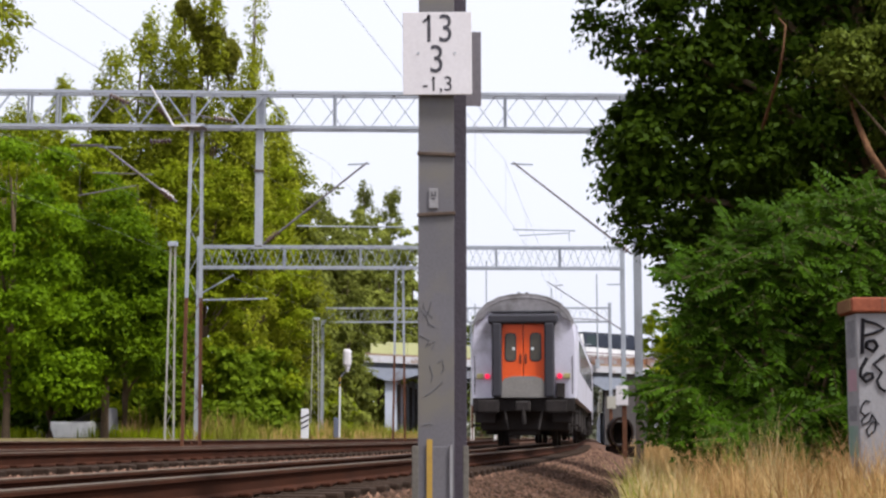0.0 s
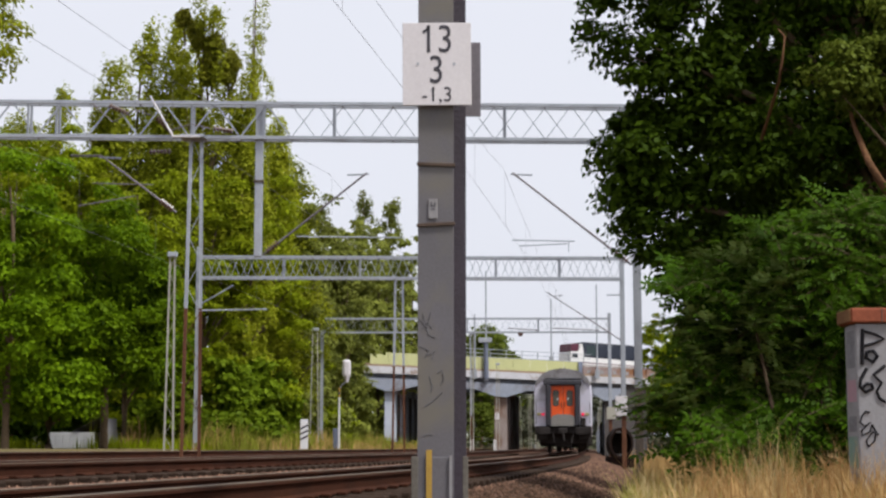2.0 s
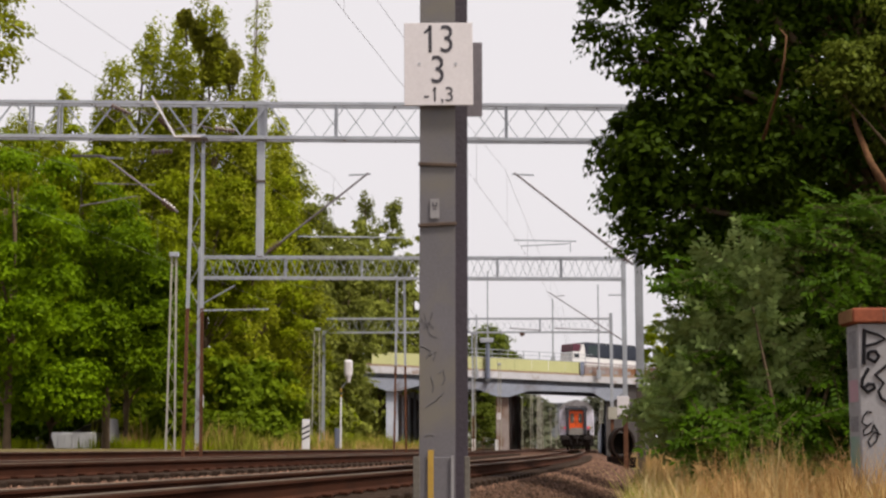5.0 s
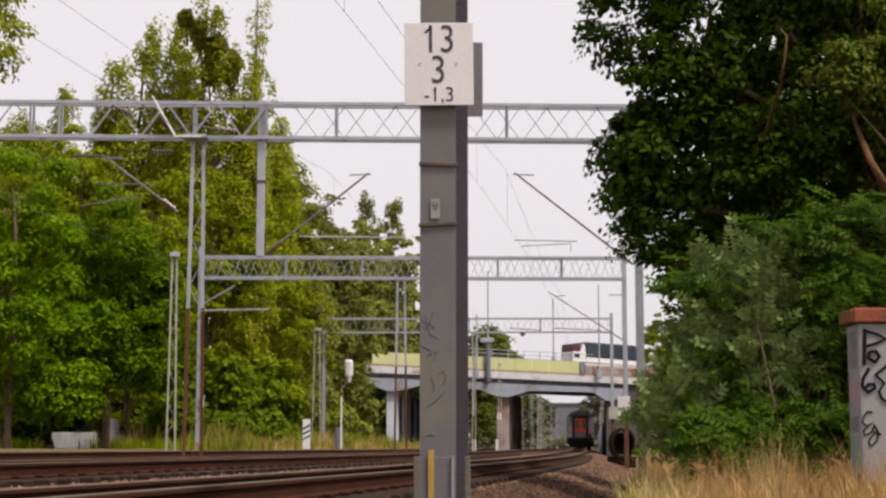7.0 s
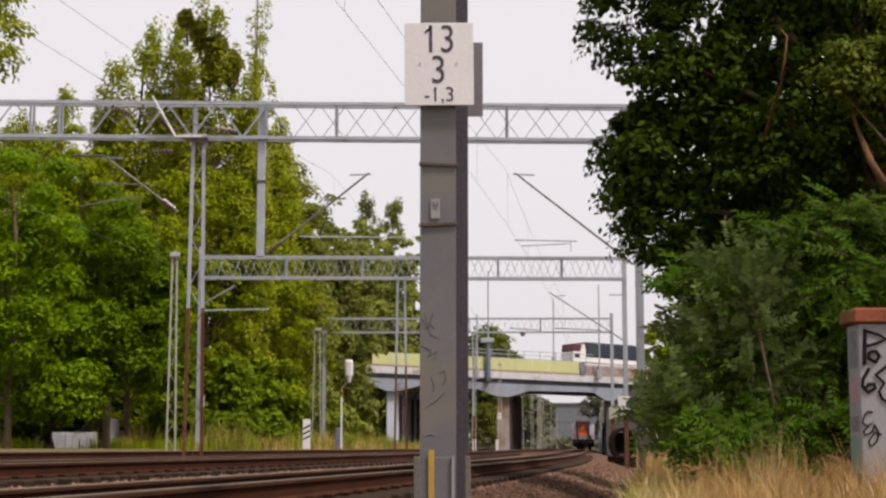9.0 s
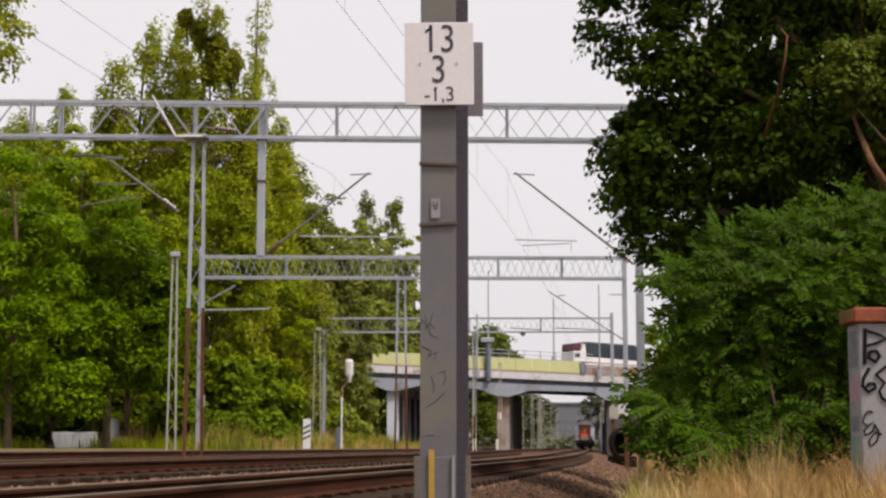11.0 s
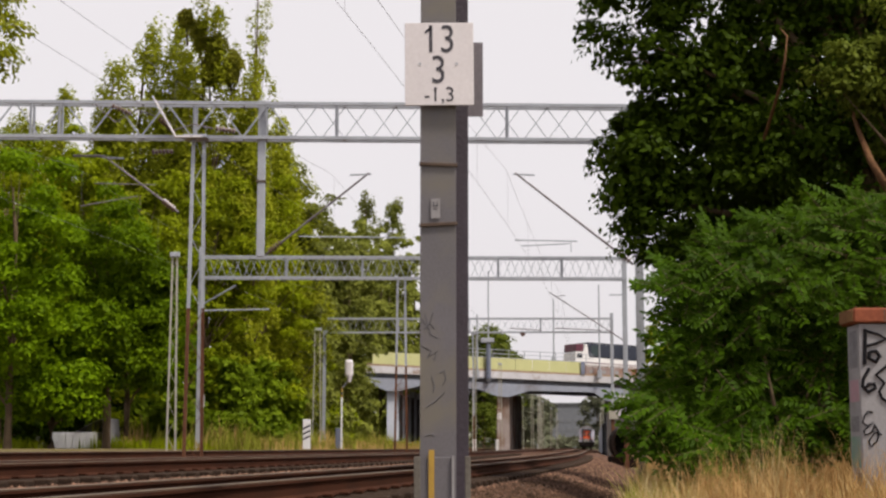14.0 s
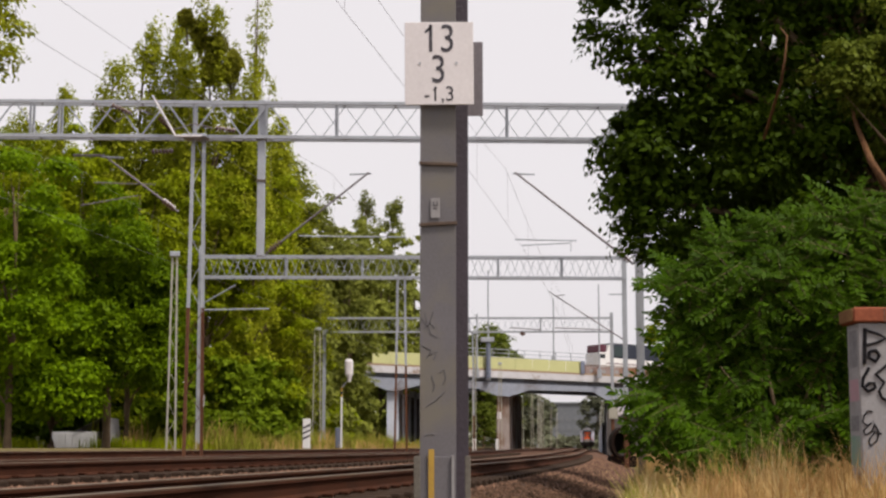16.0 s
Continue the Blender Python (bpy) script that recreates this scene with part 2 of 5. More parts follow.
WEED = leafage("yellow_green_weeds", (0.30, 0.30, 0.045), (0.13, 0.16, 0.02), 0.3, 0.8)
STRAW = leafage("dry_straw_grass", (0.62, 0.40, 0.165), (0.30, 0.185, 0.07), 0.3, 0.8)
PALESTRAW = leafage("pale_dry_straw", (0.66, 0.52, 0.27), (0.38, 0.29, 0.13), 0.3, 0.8)
BROWNSTRAW = leafage("russet_seed_stalks", (0.36, 0.20, 0.075), (0.17, 0.09, 0.035), 0.3, 0.8)
GREENGRASS = leafage("yellowing_green_grass", (0.27, 0.27, 0.035), (0.12, 0.145, 0.018), 0.3, 0.8)


# ---- mesh helpers ----
def part(name, bm, mat, parent=None, label="", smooth=False):
    """Links a bmesh (or a mesh) as one mesh object under a thing or a part."""
    if isinstance(bm, bmesh.types.BMesh):
        me = bpy.data.meshes.new(name)
        bm.normal_update()
        bm.to_mesh(me)
        bm.free()
        me.materials.append(mat)
        if smooth:
            me.shade_smooth()
    else:
        me = bm
    ob = new(name, me)
    if parent is not None:
        ob.parent = parent
    if label:
        ob["label"] = label
    return ob


def thing(name, label, category, at=(0, 0, 0), turn=0.0, group="", kind=""):
    ob = new(name)
    ob.empty_display_size = 0.2
    ob.matrix_world = pose(*at, 0, 0, turn)
    return tagged(ob, label, category, group, kind)


def block(bm, lo, hi, bevel=0.0):
    """A box between two corners, its edges bevelled."""
    c = [(a + b) / 2 for a, b in zip(lo, hi)]
    s = [abs(b - a) for a, b in zip(lo, hi)]
    made = bmesh.ops.create_cube(bm, size=1, matrix=Matrix.LocRotScale(c, None, s))
    if bevel:
        edges = {e for v in made["verts"] for e in v.link_edges}
        bmesh.ops.bevel(bm, geom=list(edges), offset=bevel, segments=2, affect="EDGES", profile=0.5)
    return bm


def boxed(lo, hi, bevel=0.0):
    return block(bmesh.new(), lo, hi, bevel)


def tube(bm, a, b, r0, r1=None, sides=10):
    """A tapered round bar from a to b."""
    a, b = Vector(a), Vector(b)
    d = b - a
    m = Matrix.Translation((a + b) / 2) @ d.to_track_quat("Z", "Y").to_matrix().to_4x4()
    bmesh.ops.create_cone(bm, cap_ends=True, segments=sides, radius1=r0, radius2=r0 if r1 is None else r1, depth=d.length, matrix=m)
    return bm


def rod(a, b, r0, r1=None, sides=10):
    return tube(bmesh.new(), a, b, r0, r1, sides)


UNITS = {}


def angle_mesh(mat):
    """An angle iron of unit length and width, shared by all bars of one material."""
    if mat.name not in UNITS:
        bm = bmesh.new()
        t = 0.22
        ring = [(-0.5, -0.5), (0.5, -0.5), (0.5, -0.5 + t), (-0.5 + t, -0.5 + t), (-0.5 + t, 0.5), (-0.5, 0.5)]
        lo = [bm.verts.new((x, y, 0)) for x, y in ring]
        hi = [bm.verts.new((x, y, 1)) for x, y in ring]
        for i in range(6):
            bm.faces.new((lo[i], lo[(i + 1) % 6], hi[(i + 1) % 6], hi[i]))
        bm.faces.new(lo[::-1])
        bm.faces.new(hi)
        me = bpy.data.meshes.new("angle_bar")
        bm.to_mesh(me)
        bm.free()
        me.materials.append(mat)
        UNITS[mat.name] = me
    return UNITS[mat.name]


def bar(name, a, b, w, mat, parent):
    """An angle iron from a to b, in its parent's space."""
    a, b = Vector(a), Vector(b)
    d = b - a
    ob = part(name, angle_mesh(mat), mat, parent)
    ob.matrix_local = Matrix.Translation(a) @ d.to_track_quat("Z", "Y").to_matrix().to_4x4() @ Matrix.Diagonal((w, w, d.length, 1))
    return ob


def strip(rows, close=False):
    """A sheet through rows of points."""
    bm = bmesh.new()
    vs = [[bm.verts.new(p) for p in r] for r in rows]
    for r, s in zip(vs, vs[1:]):
        for i in range(len(r) - (0 if close else 1)):
            j = (i + 1) % len(r)
            bm.faces.new((r[i], r[j], s[j], s[i]))
    return bm


# ---- the line of the tracks ----
def line_x(y):
    """The centre of the near track: a wide bend that runs out into a straight."""
    if y > 68:
        return 5.12 + 0.0957 * (y - 68)
    a = 68 - y
    return 5.12 - (0.0957 * a + 0.000635 * a * a)


def line_slope(y):
    return 0.0957 + 0.00127 * max(0.0, 68 - y)


def beside(y, s, z=0.0):
    """The point s metres to the right of the near track's centre, square to it."""
    k = line_slope(y)
    q = math.hypot(1, k)
    return Vector((line_x(y) + s / q, y - s * k / q, z))


def ground_z(s):
    """Height of the ground by the distance from the near track."""
    pts = [(-4000, 0.2), (-15, 0.2), (-13.3, 0.1), (-12.5, -0.25), (3.0, -0.66), (4.5, -0.62), (8, -0.55), (14, -0.3), (4000, -0.3)]
    for (a, za), (b, zb) in zip(pts, pts[1:]):
        if a <= s <= b:
            return za + (zb - za) * (s - a) / (b - a)
    return 0.0


STEPS = [-60, -30, -15, -5, 0, 4, 8, 12, 16, 20, 25, 30, 36, 42, 50, 60, 70, 80, 100, 130, 160, 200, 260, 340, 500, 900, 2000, 4000]
ACROSS = [-4000, -900, -300, -120, -60, -35, -25, -20, -17, -15, -14, -13.3, -12.5, 2.0, 3.0, 3.8, 4.5, 5.5, 6.5, 8, 10, 14, 20, 40, 120, 400, 4000]


def ground_point(y, s):
    x = (line_x(y) if y < 400 else line_x(400) + 0.0957 * (y - 400)) + s
    wob = 0.05 * noise.noise((x * 0.35, y * 0.35, 0)) if -60 < s < 60 else 0
    return (x, y, ground_z(s) + wob * (1 if s > 3.5 or s < -14 else 0))


ground = part("ground", strip([[ground_point(y, s) for s in ACROSS] for y in STEPS]), SOIL)
tagged(ground, "dry grassy ground beside the railway tracks", "ground", kind="structure")

BED = [(3.0, -0.68), (2.4, -0.54), (1.9, -0.36), (1.5, -0.27), (0.9, -0.27), (0.5, -0.26), (-0.5, -0.26), (-0.9, -0.27), (-1.4, -0.24), (-1.75, -0.16), (-2.3, -0.14), (-2.6, -0.16), (-2.95, -0.19), (-3.5, -0.17),
       (-4.6, -0.17), (-5.0, -0.19), (-5.6, -0.17), (-6.6, -0.12), (-7.6, -0.1), (-8.7, -0.05), (-9.4, -0.05), (-11.0, -0.05), (-11.7, -0.05), (-12.8, 0.03), (-14.2, 0.15), (-15.2, 0.1)]


def bed_rows():
    rows = []
    y = -25.0
    while y < 460:
        fine = 1.0 if y < 70 else 0.0
        row = []
        for s, z in BED:
            p = beside(y, s, z)
            h = 0.014 * noise.noise((p.x * 1.7, p.y * 1.7, 1)) + 0.014 * noise.noise((p.x * 5, p.y * 5, 3))
            row.append((p.x, p.y, z + h * fine))
        rows.append(row)
        y += 0.4 if y < 45 else (1.5 if y < 80 else 12)
    return rows


bed = part("ballast_bed", strip(bed_rows()), BALLAST)
tagged(bed, "brown crushed-stone ballast bed under the tracks", "ballast", kind="structure")


def track_ys(lo, hi):
    y, out = lo, []
    while y < hi:
        out.append(y)
        y += 1.5 if y < 80 else 15
    return out + [hi]


def rail(parent, s, z, lo, hi, name="rail"):
    """A flat-bottomed rail: foot, web and head swept along the line."""
    half = [(0.07, -0.17), (0.07, -0.155), (0.012, -0.135), (0.012, -0.05), (0.036, -0.035), (0.036, -0.006)]
    ring = half + [(-a, b) for a, b in half[::-1]]
    rows = [[beside(y, s + a, z + b) for a, b in ring] for y in track_ys(lo, hi)]
    r = part(name, strip(rows, close=True), RAILSIDE, parent)
    top = [(0.0362, -0.014), (0.0355, -0.004), (0.024, 0.001), (-0.024, 0.001), (-0.0355, -0.004), (-0.0362, -0.014)]
    part("rail_head", strip([[beside(y, s + a, z + b) for a, b in top] for y in track_ys(lo, hi)]), RAILHEAD, r, "worn shiny running surface")
    return r


def track(s, z, cant, label, lo=-20, hi=450):
    t = thing("railway_track", label, "railway track", kind="structure")
    rail(t, s + 0.755, z, lo, hi)
    rail(t, s - 0.755, z - cant, lo, hi)
    return t


near_track = track(0.0, 0.0, 0.035, "near curved railway track with rusty rails and worn heads")
middle_track = track(-4.05, 0.09, 0.0, "second railway track with rusty rails on ballast")
far_track = track(-10.2, 0.165, 0.0, "rust-brown little-used third track by the grass")


# ---- masts and gantries ----
def h_beam(parent, x, y, lo, hi, w, mat, name="mast_beam", d=None):
    """An upright H-section beam with its flange towards the viewer."""
    d = d or w
    bm = bmesh.new()
    t = 0.016
    a, b, c = w / 2, d / 2, t / 2
    prof = ((-a, -b), (a, -b), (a, t - b), (c, t - b), (c, b - t), (a, b - t), (a, b), (-a, b), (-a, b - t), (-c, b - t), (-c, t - b), (-a, t - b))
    low = [bm.verts.new((x + p, y + q, lo)) for p, q in prof]
    high = [bm.verts.new((x + p, y + q, hi)) for p, q in prof]
    for i in range(12):
        j = (i + 1) % 12
        bm.faces.new((low[i], low[j], high[j], high[i]))
    bm.faces.new(low[::-1])
    bm.faces.new(high)
    bmesh.ops.recalc_face_normals(bm, faces=bm.faces[:])
    return part(name, bm, mat, parent)


def lattice_mast(parent, x, y, base, top, wb, wt, lower=None, split=0.0, mat=None, leg=0.09):
    """Two legs of channel iron with zigzag lacing; the foot may be rust-coloured."""
    mat = mat or GALV
    for side in (-1, 1):
        if lower:
            w = wb + (wt - wb) * (split - base) / (top - base)
            bar("leg", (x + side * wb / 2, y, base), (x + side * w / 2, y, split), leg, lower, parent)
            bar("leg", (x + side * w / 2, y, split), (x + side * wt / 2, y, top), leg, mat, parent)
        else:
            bar("leg", (x + side * wb / 2, y, base), (x + side * wt / 2, y, top), leg, mat, parent)
    n = max(6, int((top - base) / 0.55))
    for i in range(n):
        z0, z1 = base + (top - base) * i / n, base + (top - base) * (i + 1) / n
        w0, w1 = wb + (wt - wb) * i / n, wb + (wt - wb) * (i + 1) / n
        s = 1 if i % 2 else -1
        bar("lacing", (x - s * w0 / 2, y, z0), (x + s * w1 / 2, y, z1), 0.014, lower if lower and z1 < split else mat, parent)


def truss(parent, a, b, low, high, depth, panels, cross=0, posts=(), w=0.09, slope=0.0):
    """A lattice beam from a to b (x, y): four chords, zigzag bracing on both faces; crossed in the last panels."""
    a, b = Vector((*a, 0)), Vector((*b, 0))
    way = (b - a).normalized()
    side = Vector((-way.y, way.x, 0)) * depth / 2

    def at(f, up, s):
        drop = slope * f
        return a.lerp(b, f) + side * s + Vector((0, 0, (high if up else low) + drop))
    for s in (-1, 1):
        for up in (0, 1):
            bar("chord", at(0, up, s), at(1, up, s), w, GALV, parent)
        for i in range(panels):
            f0, f1 = i / panels, (i + 1) / panels
            u = i % 2
            late = i >= panels - cross
            if s < 0 or late:
                bar("brace", at(f0, u if s < 0 else 1 - u, s), at(f1, 1 - u if s < 0 else u, s), w * (0.24 if late else 0.45), GALV, parent)
        for f in posts:
            bar("upright", at(f, 0, s), at(f, 1, s), w * 0.8, GALV, parent)
    for i in range(0, panels + 1, 2):
        for up in (0, 1):
            bar("tie", at(i / panels, up, -1), at(i / panels, up, 1), w * 0.5, GALV, parent)


def cantilever(parent, x0, z0, x1, z1, y, tie=True):
    """A slanting registration arm with insulator, messenger hook and steady arm."""
    d = Vector((x1 - x0, 0, z1 - z0))
    p0, p1 = Vector((x0, y, z0)), Vector((x1, y, z1))
    arm = part("cantilever_arm", rod(p0, p1, 0.028, 0.022, 8), WIRE, parent)
    ins = bmesh.new()
    for i in range(5):
        q = p0 + d.normalized() * (0.12 + 0.07 * i)
        tube(ins, q, q + d.normalized() * 0.035, 0.075, 0.075, 10)
    part("insulator", ins, INSULATOR, arm)
    s = 1 if x1 > x0 else -1
    part("hook", rod(p1 + Vector((-0.45 * s, 0, -0.05)), p1 + Vector((0.05 * s, 0, -0.03)), 0.02, None, 6), GALV, arm)
    return arm


def sweep_tube(points, rad, sides=6):
    """A thin bent cable through points."""
    rows = []
    for i, q in enumerate(points):
        d = Vector(points[min(i + 1, len(points) - 1)]) - Vector(points[max(i - 1, 0)])
        m = d.to_track_quat("Z", "Y").to_matrix()
        rows.append([Vector(q) + m @ Vector((rad * math.cos(6.2832 * k / sides), rad * math.sin(6.2832 * k / sides), 0)) for k in range(sides)])
    return strip(rows, close=True)


# first gantry
g1 = thing("catenary_gantry", "grey lattice catenary gantry spanning all tracks on slim masts", "gantry", group="catenary gantries")
Y1 = 35.6
truss(g1, (-11.6, Y1), (4.75, Y1), 7.37, 8.17, 0.3, 28, cross=14, posts=(0.13, 0.17, 0.36, 0.46, 0.56, 0.80), w=0.075, slope=-0.12)
lattice_mast(g1, -5.62, Y1, -0.15, 7.36, 0.40, 0.24, RUSTMAST, 3.4, leg=0.072)
part("mast_cap", boxed((-5.95, Y1 - 0.3, 7.30), (-5.4, Y1 + 0.3, 7.37), 0.01), GALV, g1)
h_beam(g1, 4.48, Y1, 1.6, 8.2, 0.165, GALV)
h_beam(g1, 4.48, Y1, -0.7, 1.599, 0.16, RUSTYPAINT)
part("drop_post", boxed((-4.25, Y1 - 0.08, 4.58), (-4.08, Y1 + 0.08, 8.2), 0.01), GALV, g1)
cantilever(g1, -6.05, 5.60, -7.79, 6.91, Y1)
part("stay_tube", rod((-7.79, Y1, 6.91), (-8.5, Y1, 6.92), 0.03, None, 8), WIRE, g1)
cantilever(g1, -4.05, 4.62, -1.69, 6.52, Y1)
cantilever(g1, 4.35, 4.40, 1.66, 6.52, Y1)
for a, b in (((-8.0, 6.28), (-6.6, 6.24)), ((-8.3, 5.75), (-7.0, 5.98))):
    part("steady_arm", rod((a[0], Y1, a[1]), (b[0], Y1, b[1]), 0.014, None, 6), WIRE, g1)
# damaged service cable and sleeve on the beam
part("pulley_arm", rod((-6.65, Y1 - 0.33, 8.25), (-6.1, Y1 - 0.33, 7.3), 0.022, 0.028, 8), PLATE, g1)
part("pulley_arm", rod((-6.1, Y1 - 0.33, 7.3), (-5.5, Y1 - 0.33, 7.3), 0.022, None, 8), PLATE, g1)

def insulator_string(parent, a, b):
    """Ribbed discs threaded between two points."""
    a, b = Vector(a), Vector(b)
    bm = bmesh.new()
    tube(bm, a, b, 0.018, None, 6)
    for i in range(6):
        q = a.lerp(b, (i + 0.5) / 6)
        d = (b - a).normalized() * 0.02
        tube(bm, q - d, q + d, 0.065, 0.05, 10)
    return part("insulator_string", bm, INSULATOR, parent, "brown ribbed insulator string")


insulator_string(g1, (-7.6, Y1 - 0.2, 8.05), (-7.15, Y1 - 0.2, 7.85))
insulator_string(g1, (-6.5, Y1 - 0.25, 7.75), (-6.15, Y1 - 0.25, 7.42))
insulator_string(g1, (-5.2, Y1 - 0.2, 7.52), (-4.75, Y1 - 0.2, 7.45))
insulator_string(g1, (-6.7, Y1, 7.0), (-6.2, Y1, 7.02))
part("jumper_cable", sweep_tube([(-8.0, Y1 - 0.2, 8.1), (-7.5, Y1 - 0.25, 7.65), (-7.0, Y1 - 0.25, 7.95), (-6.6, Y1 - 0.25, 7.8)], 0.014), WIRE, g1)
part("jumper_cable", sweep_tube([(-6.2, Y1 - 0.25, 7.45), (-5.7, Y1 - 0.3, 7.6), (-5.25, Y1 - 0.25, 7.5)], 0.014), WIRE, g1)
part("drop_collar", boxed((-4.28, Y1 - 0.1, 6.28), (-4.05, Y1 + 0.1, 6.34), 0.01), RUSTYPAINT, g1)
part("drop_collar", boxed((-4.29, Y1 - 0.11, 7.28), (-4.04, Y1 + 0.11, 7.36), 0.01), GALV, g1)

# second gantry
g2 = thing("catenary_gantry", "grey lattice catenary gantry with a steel end mast", "gantry", group="catenary gantries")
Y2 = 65.0
truss(g2, (-10.05, Y2), (7.6, Y2), 7.26, 8.12, 0.6, 52, cross=52, posts=(0.2, 0.38, 0.55, 0.7, 0.85), w=0.085, slope=-0.05)
h_beam(g2, -10.06, Y2, 0.1, 8.55, 0.17, GALV)
h_beam(g2, 7.55, Y2, 2.0, 8.3, 0.18, GALV)
h_beam(g2, 7.55, Y2, -0.6, 1.999, 0.175, RUSTMAST)
lattice_mast(g2, -1.72, Y2, -0.15, 7.26, 0.5, 0.3, RUSTMAST, 3.6)
part("number_plate_panel", boxed((7.2, Y2 - 0.16, 1.55), (7.7, Y2 - 0.13, 2.35), 0.01), PLATE, g2, "blank white plate")
part("number_plate_panel", boxed((-9.98, Y2 - 0.16, 1.9), (-9.8, Y2 - 0.13, 2.4), 0.01), PLATE, g2, "blank white plate")
part("steady_arm", rod((3.0, Y2, 8.85), (5.6, Y2, 8.8), 0.03, None, 6), GALV, g2)
part("steady_arm", rod((3.3, Y2, 8.6), (5.3, Y2, 8.7), 0.025, None, 6), GALV, g2)
part("steady_arm", rod((5.35, Y2, 8.35), (5.35, Y2, 8.8), 0.02, None, 6), GALV, g2)
part("steady_arm", rod((-6.0, Y2, 9.0), (-1.5, Y2, 8.95), 0.03, None, 6), GALV, g2)
part("steady_arm", rod((-9.9, Y2, 5.9), (-7.2, Y2, 5.95), 0.035, None, 6), GALV, g2)
part("steady_arm", rod((-9.9, Y2, 6.2), (-8.6, Y2, 6.95), 0.035, None, 6), GALV, g2)
part("side_arm", rod((6.9, Y2, 6.55), (7.47, Y2, 6.55), 0.025, None, 6), GALV, g2)
part("cantilever_arm", rod((7.46, Y2, 4.68), (4.41, Y2, 6.67), 0.026, 0.02, 8), WIRE, g2)
part("hook", rod((4.7, Y2, 6.49), (5.08, Y2, 6.53), 0.016, None, 6), WIRE, g2)

# third gantry
g3 = thing("catenary_gantry", "far grey lattice catenary gantry over the tracks", "gantry", group="catenary gantries")
Y3 = 98.0
truss(g3, (-7.2, Y3), (10.55, Y3), 7.38, 8.24, 0.6, 44, cross=44, posts=(0.25, 0.5, 0.75), w=0.07, slope=0.02)
h_beam(g3, -7.38, Y3, 0.1, 7.55, 0.19, GALV)
bar("knee", (-7.38, Y3, 7.3), (-6.7, Y3, 7.9), 0.12, GALV, g3)
h_beam(g3, 10.55, Y3, 2.4, 8.6, 0.19, GALV)
h_beam(g3, 10.55, Y3, -0.5, 2.399, 0.185, RUSTMAST)
lattice_mast(g3, 1.69, Y3, -0.1, 7.4, 0.55, 0.35, RUSTMAST, 2.2)
part("number_plate_panel", boxed((10.3, Y3 - 0.18, 2.0), (10.85, Y3 - 0.15, 2.75), 0.01), CREAM, g3, "faded cream plate")
part("pulley", rod((5.0, Y3 - 0.1, 7.3), (5.0, Y3 + 0.1, 7.3), 0.16, None, 12), INSULATOR, g3)
for a, b in ((4.2, 6.1), (7.0, 9.9)):
    part("stay_tube", rod((a, Y3 - 0.35, 7.62), (b, Y3 - 0.35, 7.5), 0.03, None, 6), WIRE, g3)


def lone_mast(x, y, base, top, wb, wt, lower=None, split=0.0):
    t = thing("catenary_mast", "slim lattice catenary mast beside the tracks", "mast", group="lattice masts")
    lattice_mast(t, x, y, base, top, wb, wt, lower, split, CREAM, 0.055)
    part("mast_head", boxed((x - wt / 2 - 0.08, y - 0.1, top - 0.05), (x + wt / 2 + 0.08, y + 0.1, top + 0.12), 0.02), GALV, t)
    return t


lone_mast(-9.27, 54.0, 0.1, 6.85, 0.30, 0.16)
lone_mast(-7.5, 94.0, 0.2, 7.25, 0.5, 0.3)
lone_mast(2.6, 130.0, 0.0, 9.6, 0.3, 0.2)
lone_mast(5.1, 140.0, 0.0, 7.6, 0.3, 0.2)

# ---- near mast with the distance plate ----
YP = 9.8
post = thing("line_side_mast", "grey painted steel mast with distance plate and scribbles", "mast")
part("front_flange", boxed((-0.142, YP, -0.75), (0.083, YP + 0.014, 4.6), 0.003), MASTPAINT, post)
# Web and rear flange carry their shade as a darker colour.
part("web", boxed((0.0, YP + 0.014, -0.75), (0.012, YP + 0.30, 4.6)), SHADESTEEL, post)
part("rear_flange", boxed((-0.06, YP + 0.30, -0.75), (0.166, YP + 0.314, 4.6), 0.003), SHADESTEEL, post, "rear flange coloured dark for its shade")
for z, h, tilt in ((2.035, 0.022, 2.0), (1.655, 0.022, -3.0)):
    s = part("strap", boxed((-0.15, -0.012, -h / 2), (0.092, 0.012, h / 2), 0.003), STRAP, post, "rusted steel strap")
    s.matrix_local = pose(0, YP - 0.004, z, 0, tilt, 0)
for x0, x1 in ((-0.178, -0.138), (0.138, 0.172)):
    part("foot_plate", boxed((x0, YP - 0.03, -0.75), (x1, YP + 0.05, 0.205), 0.004), FOOT, post, "grubby concrete foot edge")
part("foot_plate", boxed((-0.085, YP - 0.012, -0.75), (0.07, YP - 0.002, 0.20), 0.004), MASTPAINT, post)
part("yellow_mark", boxed((-0.088, YP - 0.016, -0.6), (-0.052, YP - 0.0125, 0.245), 0.001), YELLOW, post, "worn yellow earthing stripe")
part("earth_strip", boxed((0.054, YP - 0.03, -0.75), (0.072, YP - 0.013, 0.21), 0.003), PLASTER, post)
tag = part("small_plate", boxed((-0.075, YP - 0.012, 1.69), (-0.018, YP - 0.004, 1.815), 0.002), PLASTER, post, "small pale plate strapped to the mast")
for i, (x, z, w, h) in enumerate(((-0.058, 1.765, 0.006, 0.03), (-0.035, 1.765, 0.006, 0.03), (-0.047, 1.748, 0.026, 0.005), (-0.047, 1.768, 0.02, 0.005))):
    part("mark", boxed((x - w / 2, YP - 0.0145, z), (x + w / 2, YP - 0.0125, z + h)), INK, tag)


